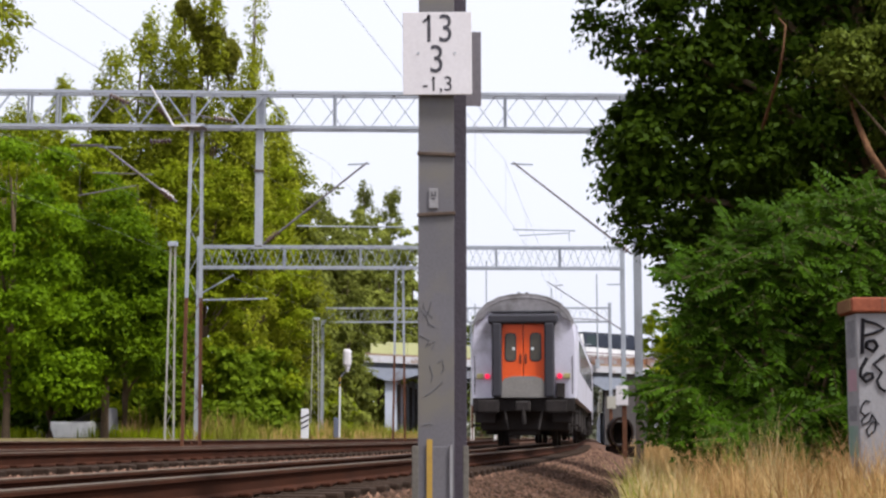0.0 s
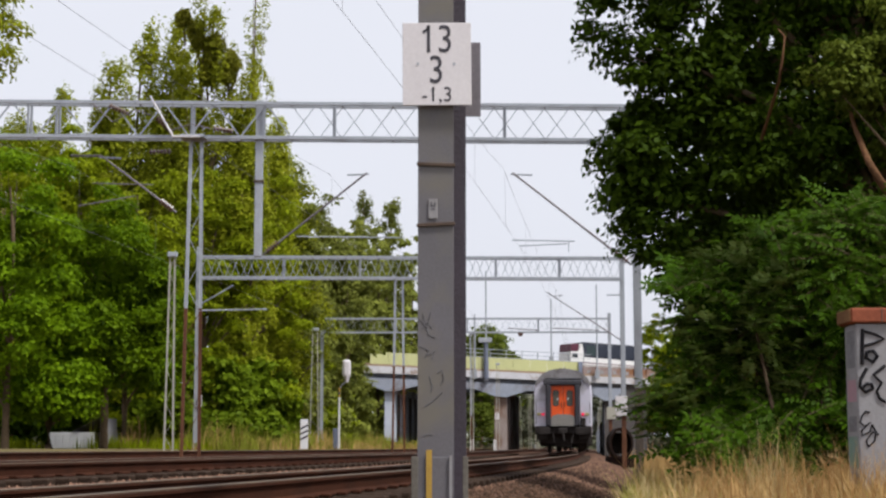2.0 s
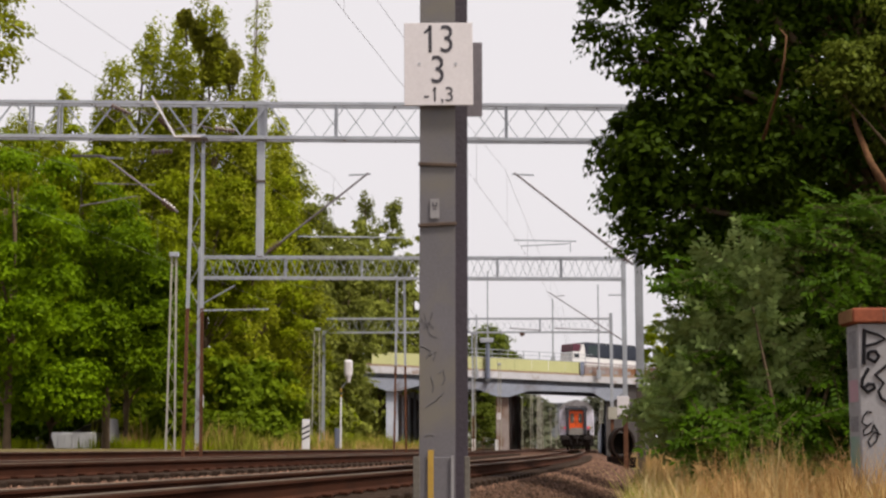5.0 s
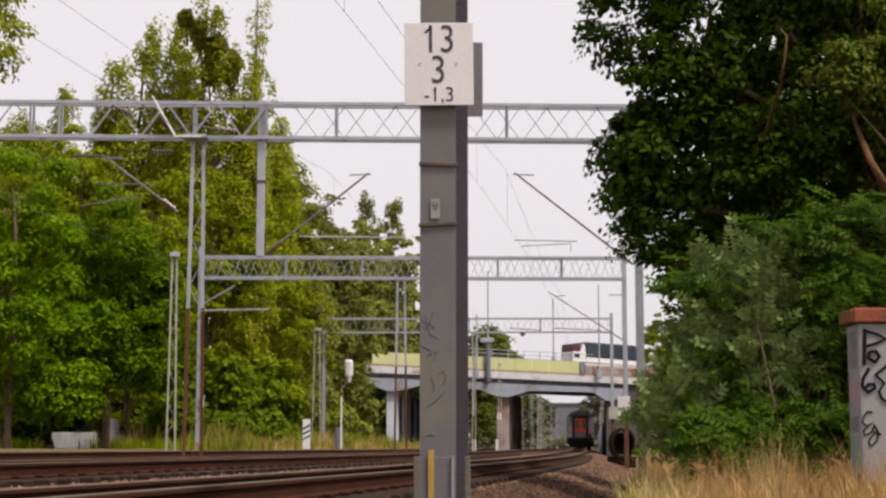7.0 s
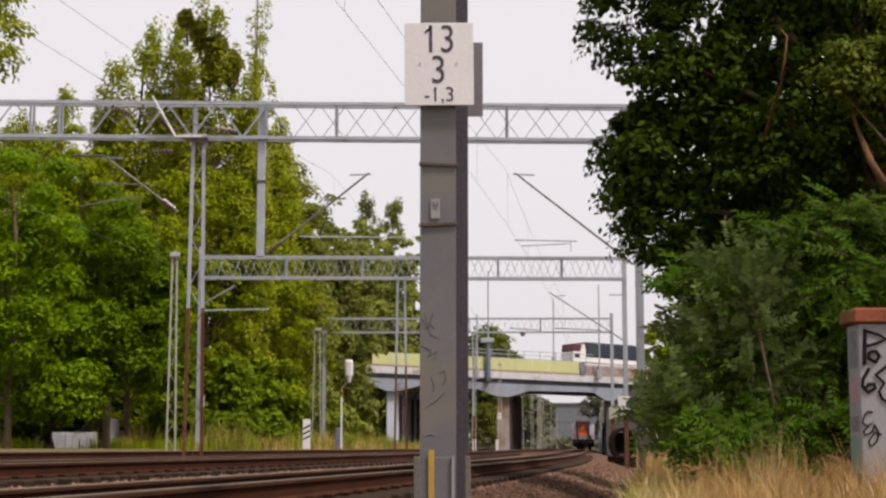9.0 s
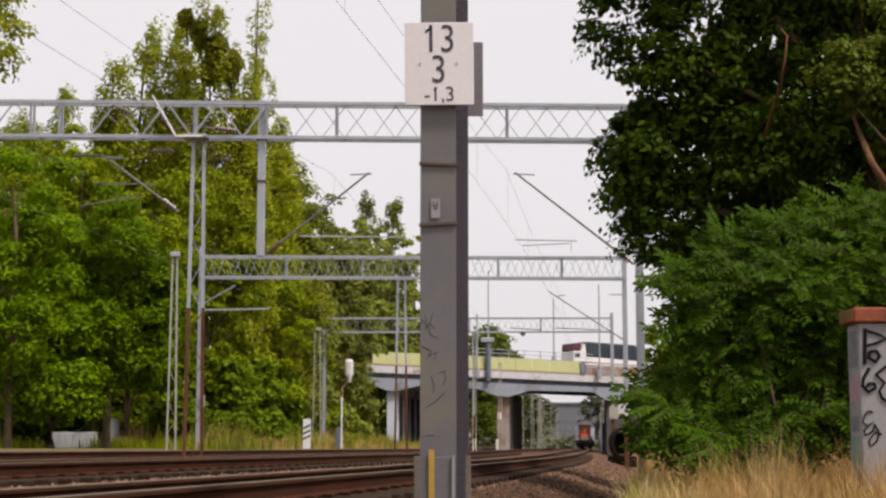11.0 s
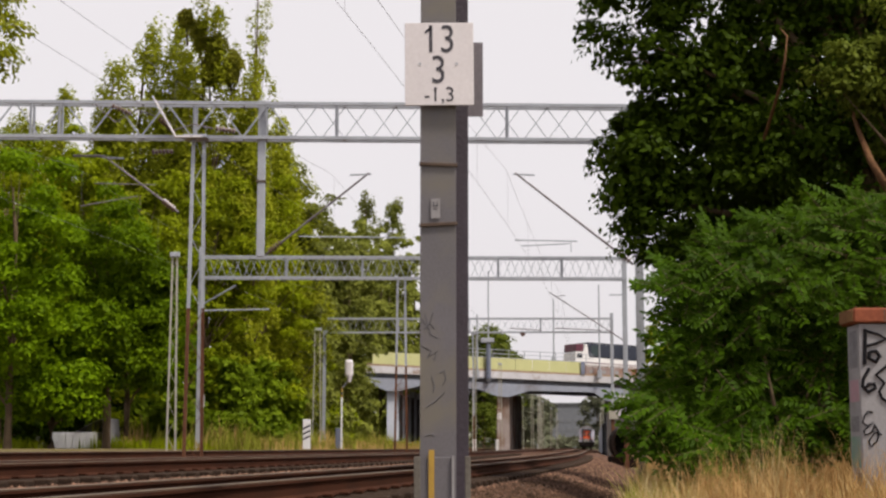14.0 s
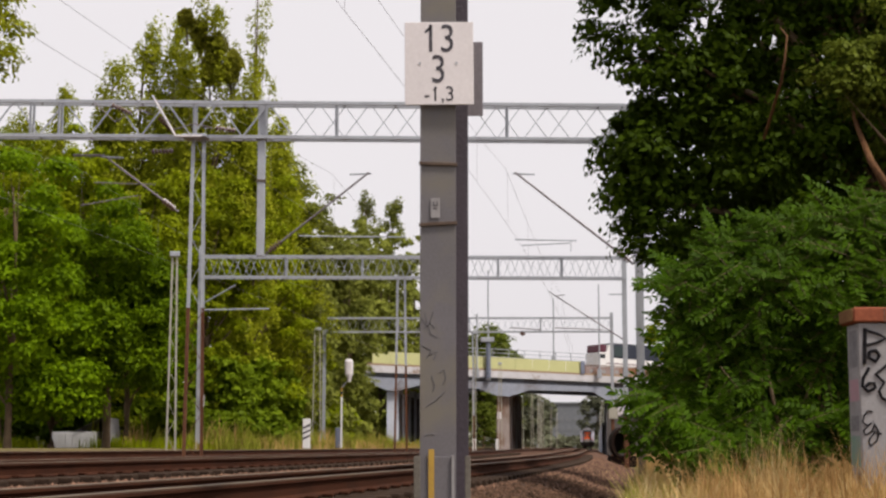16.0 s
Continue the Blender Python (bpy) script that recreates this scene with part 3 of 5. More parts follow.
def scribble(parent, pts, r, name="scribble", mat=INK):
    """A thin painted stroke through points."""
    cu = bpy.data.curves.new(name, "CURVE")
    cu.dimensions = "3D"
    sp = cu.splines.new("POLY")
    sp.points.add(len(pts) - 1)
    for q, p in zip(sp.points, pts):
        q.co = (*p, 1)
    cu.bevel_depth, cu.bevel_resolution = r, 1
    cu.materials.append(mat)
    ob = new(name, cu)
    ob.parent = parent
    return ob


BLACKPAINT = material("black_spray_paint", (0.014, 0.013, 0.016), (0.01, 0.009, 0.011), 0.8, 0, 5, 40, 0)
FADED = material("faded_marker_ink", (0.10, 0.095, 0.105), (0.075, 0.07, 0.078), 0.7, 0, 9, 60, 0)
for stroke in (((-0.13, 1.06), (-0.09, 1.0), (-0.06, 1.1)), ((-0.11, 1.09), (-0.075, 0.96), (-0.03, 0.94)), ((-0.12, 0.99), (-0.085, 1.04), (-0.05, 1.0)),
               ((-0.13, 0.89), (-0.07, 0.86), (-0.1, 0.81)), ((-0.08, 0.83), (-0.03, 0.86), (-0.055, 0.8)), ((-0.07, 0.7), (-0.05, 0.64), (-0.06, 0.6)),
               ((-0.02, 0.72), (0.01, 0.74), (0.02, 0.68), (0.0, 0.65)), ((-0.1, 0.51), (-0.04, 0.55), (0.01, 0.6)), ((-0.11, 0.33), (-0.07, 0.345), (-0.05, 0.33))):
    scribble(post, [(x, YP - 0.0008, z) for x, z in stroke], 0.0035, mat=FADED)

sign = thing("distance_plate", "white rectangular plate with black numbers fixed to the mast", "sign")
pl = part("plate", boxed((-0.218, -0.004, -0.268), (0.218, 0.004, 0.268), 0.003), PLATE, sign)
sign.matrix_world = pose(-0.0225, YP - 0.05, 2.676, 0, -0.4, 0)


def lettering(parent, text, size, x, z, y=-0.0055, squeeze=1.0):
    cu = bpy.data.curves.new("lettering", "FONT")
    cu.body, cu.size, cu.extrude, cu.align_x, cu.align_y = text, size, 0.0006, "CENTER", "CENTER"
    cu.materials.append(INK)
    ob = new("lettering", cu)
    ob.parent = parent
    ob.matrix_local = pose(x, y, z, 90, 0, 0) @ Matrix.Diagonal((squeeze, 1, 1, 1))
    return ob


lettering(sign, "13", 0.258, 0.0, 0.152, squeeze=0.82)
lettering(sign, "3", 0.258, -0.005, -0.047, squeeze=0.82)
lettering(sign, "-1,3", 0.135, 0.0, -0.203, squeeze=0.95)
for x, z, k, w in ((-0.050, 0.236, 0.052, 0.017), (-0.017, -0.158, 0.026, 0.009)):
    f = part("figure_flag", boxed((-k, -0.0006, -w / 2), (0.0, 0.0006, w / 2)), INK, sign)
    f.matrix_local = pose(x, -0.0055, z, 0, -42, 0)
for x in (-0.122, 0.11):
    part("bolt", rod((x, -0.008, 0.0), (x, 0.0, 0.0), 0.008, None, 8), GALV, sign)
for z in (0.1, -0.1):
    part("clamp", boxed((-0.1, 0.004, z - 0.02), (0.09, 0.045, z + 0.02), 0.003), STRAP, sign)
sign2 = thing("distance_plate", "grey back of a second plate fixed across the mast", "sign")
part("plate", boxed((-0.16, -0.004, -0.25), (0.16, 0.004, 0.25), 0.003), PLATEBACK, sign2)
part("clamp", boxed((-0.12, -0.03, -0.02), (-0.04, -0.004, 0.02), 0.003), STRAP, sign2)
sign2.matrix_world = pose(0.105, YP + 0.348, 2.67, 0, 0, 0)

# ---- the road bridge ----
A0 = Vector((-8.2, 155.0, 0))
AX = Vector((0.896, 0.446, 0))
BX = Vector((0.0953, 0.9955, 0))
BRIDGE = Matrix(((AX.x, BX.x, 0, A0.x), (AX.y, BX.y, 0, A0.y), (0, 0, 1, 0), (0, 0, 0, 1)))
DEEP = 29.0
NEARER = 0.95


def b3(u, v, z):
    """A point of the bridge: u along its edge, v into its depth."""
    return Vector(EYE).lerp(BRIDGE @ Vector((u, v, z)), NEARER)


def prism(points, v0, v1):
    """A shape in the bridge's face (u, z), carried from depth v0 to v1."""
    bm = bmesh.new()
    lo = [bm.verts.new(b3(u, v0, z)) for u, z in points]
    hi = [bm.verts.new(b3(u, v1, z)) for u, z in points]
    n = len(points)
    for i in range(n):
        bm.faces.new((lo[i], lo[(i + 1) % n], hi[(i + 1) % n], hi[i]))
    bm.faces.new(lo[::-1])
    bm.faces.new(hi)
    bmesh.ops.recalc_face_normals(bm, faces=bm.faces[:])
    return bm


def grade(u):
    return -0.02 * u


bridge = thing("road_bridge", "concrete and steel road bridge with yellow-green side panels", "bridge")
END = 75.0
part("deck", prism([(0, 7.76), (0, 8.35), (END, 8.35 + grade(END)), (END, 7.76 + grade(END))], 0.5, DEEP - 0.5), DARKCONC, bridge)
part("roadway", prism([(0, 8.36), (0, 8.75), (END, 8.75 + grade(END)), (END, 8.36 + grade(END))], 3.0, DEEP - 3.0), DARKCONC, bridge, "raised asphalt roadway")
part("fascia", prism([(-0.6, 7.64), (-0.6, 8.33), (END, 8.33 + grade(END)), (END, 7.64 + grade(END))], -0.15, 0.5), CONCRETE, bridge, "pale concrete edge beam with streaks")
part("fascia", prism([(-0.6, 7.64), (-0.6, 8.33), (END, 8.33 + grade(END)), (END, 7.64 + grade(END))], DEEP - 0.5, DEEP + 0.1), CONCRETE, bridge)
part("rust_band", prism([(-0.3, 8.335), (-0.3, 8.52), (END, 8.52 + grade(END)), (END, 8.335 + grade(END))], -0.1, 0.25), RUSTBAND, bridge, "rust-streaked kerb")
for i in range(11):
    v = 1.1 + i * (DEEP - 2.1) / 10
    part("girder", prism([(0, 7.05), (0, 7.74), (END, 7.74 + grade(END)), (END, 7.05 + grade(END))], v, v + 0.4), GIRDER, bridge)

# piers: walls along the tracks, with haunches under the soffit
PIERS = [(2.9, 4.0), (15.3, 16.75), (28.6, 29.5)]
for a, b in PIERS:
    for k in range(6):
        v = 0.58 + k * (DEEP - 2.4) / 5
        part("pier_column", prism([(a, -0.6), (a, 6.3), (b, 6.3), (b, -0.6)], v, v + 1.6), PALEWALL if a < 10 else (PIERGREY if a < 20 else DARKBRIDGE), bridge)
    # The first two pier walls are coloured dark for the shade under the deck.
    part("pier_wall", prism([(a + 0.1, -0.6), (a + 0.1, 5.6), (b - 0.1, 5.6), (b - 0.1, -0.6)], 2.2, DEEP - 2.0), DARKBRIDGE if a < 20 else PALEWALL, bridge)
wall = part("retaining_wall", strip([[beside(y, 2.35, -0.6), beside(y, 2.35, 3.2), beside(y, 2.75, 3.2), beside(y, 2.75, -0.6)] for y in (194, 230, 270, 330)], close=True), PALEWALL)
tagged(wall, "pale blue-grey stained retaining wall beside the track", "wall", kind="structure")
# Thin pale layer over the track side of the right pier.
part("pier_facing", prism([(28.53, -0.6), (28.53, 4.9), (28.595, 4.9), (28.595, -0.6)], 1.2, DEEP - 0.5), PALEWALL, bridge, "pale blue-grey facing with stains")


def cross_beam(v):
    pts = [(-0.5, 7.14), (31, 7.14 + grade(31)), (31, 5.8), (29.5, 5.2), (28.6, 5.2), (26.9, 6.05), (19.2, 6.1), (16.75, 5.4), (15.3, 5.5), (13.3, 6.15),
           (6.6, 6.4), (4.0, 5.75), (2.9, 5.85), (1.5, 6.35), (-0.5, 6.5)]
    return prism(pts, v, v + 0.6)


part("cross_beam", cross_beam(-0.04), GIRDER, bridge, "blue-grey haunched beam over the piers")
part("cross_beam", prism([(-0.5, 7.0), (-0.5, 7.44), (31, 7.44 + grade(31)), (31, 6.7)], DEEP - 0.9, DEEP - 0.3), GIRDER, bridge)
part("abutment", prism([(29.51, -0.6), (29.51, 7.2), (34.0, 7.0), (34.0, -0.6)], 0.3, DEEP - 0.3), DARKBRIDGE, bridge)
# side panels, each with a narrow joint
u = 1.4
while u < 25.5:
    w = 2.02
    top = 9.72 + grade(u)
    part("side_panel", prism([(u, 8.53 + grade(u)), (u, top), (u + w - 0.03, top + grade(w)), (u + w - 0.03, 8.53 + grade(u + w))], -0.05, 0.06), BARRIER, bridge)
    u += w
u = 9.0
while u < 27:
    part("railing_post", rod(b3(u, 2.5, 8.3 + grade(u)), b3(u, 2.5, 10.75 + grade(u)), 0.045, None, 6), GALV, bridge)
    u += 1.9
for z in (10.7, 10.3, 9.9):
    part("hand_rail", rod(b3(9, 2.5, z + grade(9)), b3(27, 2.5, z + grade(27)), 0.03, None, 6), GALV, bridge)
for k in range(14):
    u = 26.0 + k * 1.6
    part("parapet_panel", prism([(u, 8.53 + grade(u)), (u, 9.3 + grade(u)), (u + 1.55, 9.3 + grade(u + 1.55)), (u + 1.55, 8.53 + grade(u + 1.55))], -0.03, 0.09), PARAPET, bridge, "rust-brown weathered parapet panel")
    part("parapet_post", rod(b3(u - 0.02, -0.06, 8.53 + grade(u)), b3(u - 0.02, -0.06, 9.4 + grade(u)), 0.05, None, 6), RUSTMAST, bridge)
    part("rust_streak", prism([(u + 0.5, 8.6 + grade(u)), (u + 0.5, 8.95 + grade(u)), (u + 0.95, 8.95 + grade(u)), (u + 0.95, 8.6 + grade(u))], -0.045, -0.031), PLASTER, bridge)
part("parapet_rail", rod(b3(25.9, -0.06, 9.4 + grade(26)), b3(48.4, -0.06, 9.4 + grade(48.4)), 0.045, None, 6), RUSTMAST, bridge)
part("end_post", prism([(25.45, 7.9), (25.45, 9.75 + grade(25)), (25.95, 9.75 + grade(25)), (25.95, 7.9)], -0.25, 0.25), SLATEPOST, bridge, "dark blue-grey post where the panels end")


def bridge_post(px, y, lo, hi, r, mat):
    t = thing("bridge_post", "slim grey post clamped to the bridge edge", "post", group="bridge posts")
    part("shaft", rod((px, y, lo), (px, y, hi), r, r * 0.8, 8), mat, t)
    part("clamp", boxed((px - 0.22, y - 0.05, lo), (px + 0.22, y + 0.35, lo + 0.9), 0.02), GALV, t)
    return t


for px, lo, hi, r, off in ((3.5, 7.2, 13.75, 0.085, -0.4), (4.65, 6.95, 18.2, 0.08, -0.4), (11.3, 8.5, 15.35, 0.085, 0.9), (15.95, 7.2, 16.8, 0.085, -0.4)):
    yy = NEARER * (155 + (px + 8.2) / 0.896 * 0.446 + off)
    k = yy / 160
    bp = bridge_post(px * k, yy, 0.26 + (lo - 0.26) * k, 0.26 + (hi - 0.26) * k, r, GALV)
    if abs(px - 4.65) < 0.01:
        part("lamp_box", boxed((px * k - 0.75, yy - 0.3, 10.4), (px * k + 0.55, yy + 0.3, 10.85), 0.05), GALV, bp)
        part("thick_base", rod((px * k, yy - 0.02, 6.9), (px * k, yy - 0.02, 10.4), 0.27, 0.22, 10), SLATEPOST, bp)


# ---- the bus on the bridge ----
def side_shape(points, half):
    """A shape in the bus's side (x, z), carried across its width, with softened edges."""
    bm = bmesh.new()
    a = [bm.verts.new((x, -half, z)) for x, z in points]
    b = [bm.verts.new((x, half, z)) for x, z in points]
    n = len(points)
    for i in range(n):
        bm.faces.new((a[i], a[(i + 1) % n], b[(i + 1) % n], b[i]))
    bm.faces.new(a[::-1])
    bm.faces.new(b)
    bmesh.ops.recalc_face_normals(bm, faces=bm.faces[:])
    bmesh.ops.bevel(bm, geom=bm.edges[:], offset=0.06, segments=2, affect="EDGES", profile=0.5)
    return bm


def bus():
    t = thing("bus", "white bus with dark window band and maroon rear on the bridge", "bus")
    part("body", side_shape([(0.0, 0.4), (0.02, 2.35), (0.95, 2.38), (1.25, 3.2), (1.45, 3.2), (1.7, 1.85), (8.1, 1.75), (8.62, 1.6), (8.8, 1.2), (8.8, 0.4)], 1.25), BUSWHITE, t)
    part("rear_section", side_shape([(0.03, 2.38), (0.1, 3.2), (1.0, 3.22), (1.02, 2.95), (0.92, 2.39)], 1.22), MAROON, t, "maroon upper rear")
    part("window_band", side_shape([(1.5, 3.3), (1.72, 1.9), (8.1, 1.78), (8.58, 1.66), (8.3, 2.9), (7.9, 3.3)], 1.235), BUSGLASS, t, "dark tinted side windows")
    part("roof", side_shape([(1.5, 3.31), (1.55, 3.44), (7.8, 3.44), (8.0, 3.31)], 1.15), GLASS, t)
    part("lower_window", boxed((0.2, -1.265, 1.75), (0.85, -1.245, 2.2), 0.01), GLASS, t)
    for k in range(5):
        part("window_pane", boxed((1.95 + 1.2 * k, -1.262, 2.05), (3.08 + 1.2 * k, -1.24, 3.08), 0.01), BUSPANE if k == 0 else BUSGLASS, t)
    part("waist_stripe", boxed((1.0, -1.262, 1.2), (8.3, -1.245, 1.3), 0.005), MAROON, t)
    for x in (2.0, 7.0):
        for s in (-1.1, 1.1):
            w = part("wheel", rod((x, s - 0.14, 0.5), (x, s + 0.14, 0.5), 0.5, None, 20), RUBBER, t)
            part("hub", rod((x, s - 0.16, 0.5), (x, s + 0.16, 0.5), 0.22, None, 12), GALV, w)
    return t


the_bus = bus()


# ---- the train ----
def coach_ring(y, inset=0.0, lift=0.0):
    pts = [(-1.40, 1.28), (-1.415, 2.0), (-1.41, 2.9), (-1.36, 3.3), (-1.22, 3.6), (-0.98, 3.83), (-0.65, 3.99), (-0.3, 4.06), (0.0, 4.075)]
    full = pts + [(-a, b) for a, b in pts[-2::-1]]
    return [(a * (1 - inset), y, 1.28 + (b - 1.28) * (1 - inset * 0.8) + lift) for a, b in full]


def bogie(t, y):
    b = bmesh.new()
    for s in (-1, 1):
        block(b, (s * 1.02 - 0.07, y - 1.7, 0.5), (s * 1.02 + 0.07, y + 1.7, 0.78), 0.03)
        for d in (-1.25, 1.25):
            block(b, (s * 1.02 - 0.14, y + d - 0.2, 0.32), (s * 1.02 + 0.14, y + d + 0.2, 0.62), 0.04)
        block(b, (s * 1.02 - 0.1, y - 0.3, 0.4), (s * 1.02 + 0.1, y + 0.3, 0.95), 0.04)
    block(b, (-1.0, y - 0.25, 0.55), (1.0, y + 0.25, 0.9), 0.03)
    bo = part("bogie", b, UNDER, t)
    for d in (-1.25, 1.25):
        ax = bmesh.new()
        tube(ax, (-0.8, y + d, 0.46), (0.8, y + d, 0.46), 0.08)
        for s in (-0.75, 0.75):
            tube(ax, (s - 0.065, y + d, 0.46), (s + 0.065, y + d, 0.46), 0.46, None, 24)
        part("wheelset", ax, UNDER, bo)


def rounded_pane(x, z, w, h, r, y0, y1):
    """An upright pane with round corners: half width w, half height h."""
    bm = bmesh.new()
    loop = []
    for cx, cz, a0 in ((w - r, h - r, 0), (r - w, h - r, 90), (r - w, r - h, 180), (w - r, r - h, 270)):
        loop += [(x + cx + r * math.cos(math.radians(a0 + 18 * k)), z + cz + r * math.sin(math.radians(a0 + 18 * k))) for k in range(6)]
    front = [bm.verts.new((a, y0, b)) for a, b in loop]
    back = [bm.verts.new((a, y1, b)) for a, b in loop]
    bm.faces.new(front)
    bm.faces.new(back[::-1])
    for i in range(len(loop)):
        j = (i + 1) % len(loop)
        bm.faces.new((front[i], front[j], back[j], back[i]))
    bmesh.ops.recalc_face_normals(bm, faces=bm.faces[:])
    return bm


def coach(label):
    L = 26.0
    t = thing("passenger_coach", label, "train coach", group="coaches of the train")
    rows = [coach_ring(0.16, 0.035), coach_ring(0.3, 0.008), coach_ring(0.5), coach_ring(L - 0.5), coach_ring(L - 0.3, 0.008), coach_ring(L - 0.16, 0.035)]
    shell = bmesh.new()
    vs = [[shell.verts.new(p) for p in r] for r in rows]
    for r, s in zip(vs, vs[1:]):
        for i in range(len(r) - 1):
            shell.faces.new((r[i], r[i + 1], s[i + 1], s[i]))
    shell.faces.new(vs[0])
    shell.faces.new(vs[-1][::-1])
    for r, s in zip(vs, vs[1:]):
        shell.faces.new((r[0], s[0], s[-1], r[-1]))
    bmesh.ops.recalc_face_normals(shell, faces=shell.faces[:])
    part("body", shell, COACHBODY, t, "light grey painted body")
    # roof skin, a little proud of the body, drawn down over the end
    rr = []
    for y, ins in ((0.10, 0.05), (0.12, 0.02), (0.3, 0.0), (L - 0.3, 0.0), (L - 0.12, 0.02)):
        rr.append([(a * 1.006, y, c + 0.012) for a, _, c in coach_ring(y, ins)[3:-3]])
    part("roof", strip(rr), COACHROOF, t, "dusty grey-brown roof")
    cap = bmesh.new()
    edge = [p for p in coach_ring(0.1, 0.0)[3:-3]]
    loop = [cap.verts.new((a, 0.11, c + 0.01)) for a, _, c in edge] + [cap.verts.new((1.1, 0.11, 3.4)), cap.verts.new((0.95, 0.11, 3.6)), cap.verts.new((-0.95, 0.11, 3.6)), cap.verts.new((-1.1, 0.11, 3.4))]
    cap.faces.new(loop)
    part("roof_end", cap, COACHROOF, t)
    vent = bmesh.new()
    for y in (3, 9, 15, 21):
        block(vent, (-0.25, y - 0.3, 4.05), (0.25, y + 0.3, 4.2), 0.05)
    part("roof_vents", vent, COACHROOF, t)
    for x in (-0.12, 0.1):
        part("roof_lamp", rod((x, 0.3, 4.0), (x, 0.3, 4.13), 0.04, None, 8), COACHROOF, t)
    # gangway: rubber frame round the end doors
    for end in (0, 1):
        def yy(v):
            return v if end == 0 else L - v
        for s in (-1, 1):
            part("gangway_cushion", boxed((s * 0.70 - 0.135, yy(-0.12), 1.3), (s * 0.70 + 0.135, yy(0.16), 3.3), 0.06), RUBBER, t, "black rubber cushion")
        part("gangway_cushion", boxed((-0.93, yy(-0.12), 3.26), (0.93, yy(0.16), 3.52), 0.06), RUBBER, t, "black rubber cushion")
        part("gangway_hood", boxed((-0.85, yy(0.0), 3.56), (0.85, yy(0.16), 3.61), 0.015), RUBBER, t)
        for s in (-1, 1):
            d = part("end_door", boxed((s * 0.3 - 0.292, yy(0.05), 1.36), (s * 0.3 + 0.292, yy(0.15), 3.26), 0.015), ORANGE, t, "orange end door leaf")
            part("window_rubber", rounded_pane(s * 0.335, 2.64, 0.155, 0.385, 0.11, yy(0.04), yy(0.06)), RUBBER, d)
            part("door_window", rounded_pane(s * 0.335, 2.64, 0.13, 0.36, 0.10, yy(0.034), yy(0.05)), DOORGLASS, d, "dusty rounded door window")
            # Small white spot on the inner lower part of each pane.
            part("pane_white_spot", boxed((s * 0.25 - 0.035, yy(0.028), 2.56), (s * 0.25 + 0.035, yy(0.034), 2.64)), BUSWHITE, d)
            part("door_handle", boxed((s * 0.07 - 0.02, yy(0.02), 2.2), (s * 0.07 + 0.02, yy(0.06), 2.45), 0.008), UNDER, d)
        bm = bmesh.new()
        pr = [(-0.6, 1.3), (-0.6, 1.62), (-0.5, 1.8), (-0.3, 1.86), (0.3, 1.86), (0.5, 1.8), (0.6, 1.62), (0.6, 1.3)]
        lo = [bm.verts.new((a, yy(-0.06), b)) for a, b in pr]
        hi = [bm.verts.new((a, yy(0.06), b)) for a, b in pr]
        for i in range(8):
            bm.faces.new((lo[i], lo[(i + 1) % 8], hi[(i + 1) % 8], hi[i]))
        bm.faces.new(lo)
        bm.faces.new(hi[::-1])
        bmesh.ops.recalc_face_normals(bm, faces=bm.faces[:])
        part("gangway_footplate", bm, FOOTPLATE, t, "worn grey fold-up footplate")
        for s in (-1, 1):
            lamp = part("tail_lamp", rod((s * 0.965, yy(0.08), 1.87), (s * 0.965, yy(0.22), 1.87), 0.07, None, 16), TAIL, t, "red glowing tail lamp") if end == 0 else None
            part("side_lamp", boxed((s * 1.16 - 0.09, yy(0.1), 1.8), (s * 1.16 + 0.09, yy(0.2), 1.94), 0.02), LAMPGLASS, t, "dull yellow marker lamp")
            part("buffer_head", boxed((s * 0.9 - 0.30, yy(-0.5), 0.88), (s * 0.9 + 0.30, yy(-0.44), 1.24), 0.05), UNDER, t)
            part("buffer_stem", rod((s * 0.9, yy(-0.45), 1.06), (s * 0.9, yy(0.2), 1.06), 0.13, None, 12), UNDER, t)
            part("hand_rail", rod((s * 1.3, yy(0.08), 1.4), (s * 1.3, yy(0.08), 2.4), 0.015, None, 6), UNDER, t)
        part("socket_box", boxed((0.88, yy(0.0), 1.3), (1.1, yy(0.18), 1.68), 0.02), UNDER, t)
        part("headstock", boxed((-1.36, yy(0.12), 0.93), (1.36, yy(0.4), 1.29), 0.02), UNDER, t)
        dr = bmesh.new()
        block(dr, (-0.2, yy(-0.35), 0.92), (0.2, yy(0.2), 1.2), 0.05)
        tube(dr, (0.0, yy(-0.3), 1.1), (0.05, yy(-0.35), 0.6), 0.05)
        tube(dr, (-0.5, yy(0.1), 0.95), (-0.4, yy(-0.05), 0.45), 0.035)
        tube(dr, (0.5, yy(0.1), 0.95), (0.4, yy(-0.05), 0.45), 0.035)
        part("coupler", dr, UNDER, t)
        gear = bmesh.new()
        block(gear, (-1.18, yy(0.5), 0.42), (1.18, yy(1.3), 1.0), 0.06)
        block(gear, (-1.3, yy(0.25), 0.62), (-0.75, yy(0.7), 0.95), 0.04)
        block(gear, (0.75, yy(0.25), 0.62), (1.3, yy(0.7), 0.95), 0.04)
        block(gear, (-0.45, yy(0.6), 0.3), (0.4, yy(1.2), 0.6), 0.05)
        part("brake_gear", gear, UNDER, t, "grimy brake gear under the coach end")
    u = bmesh.new()
    for y, a, b in ((5.8, 0.8, 0.45), (9, 1.6, 0.55), (12.5, 1.4, 0.4), (16.5, 1.2, 0.5)):
        block(u, (-1.25, y, b), (1.25, y + a * 1.5, 1.29), 0.05)
    block(u, (-1.2, 0.4, 1.08), (1.2, L - 0.4, 1.29))
    part("underframe", u, UNDER, t)
    bogie(t, 3.3)
    bogie(t, L - 3.3)
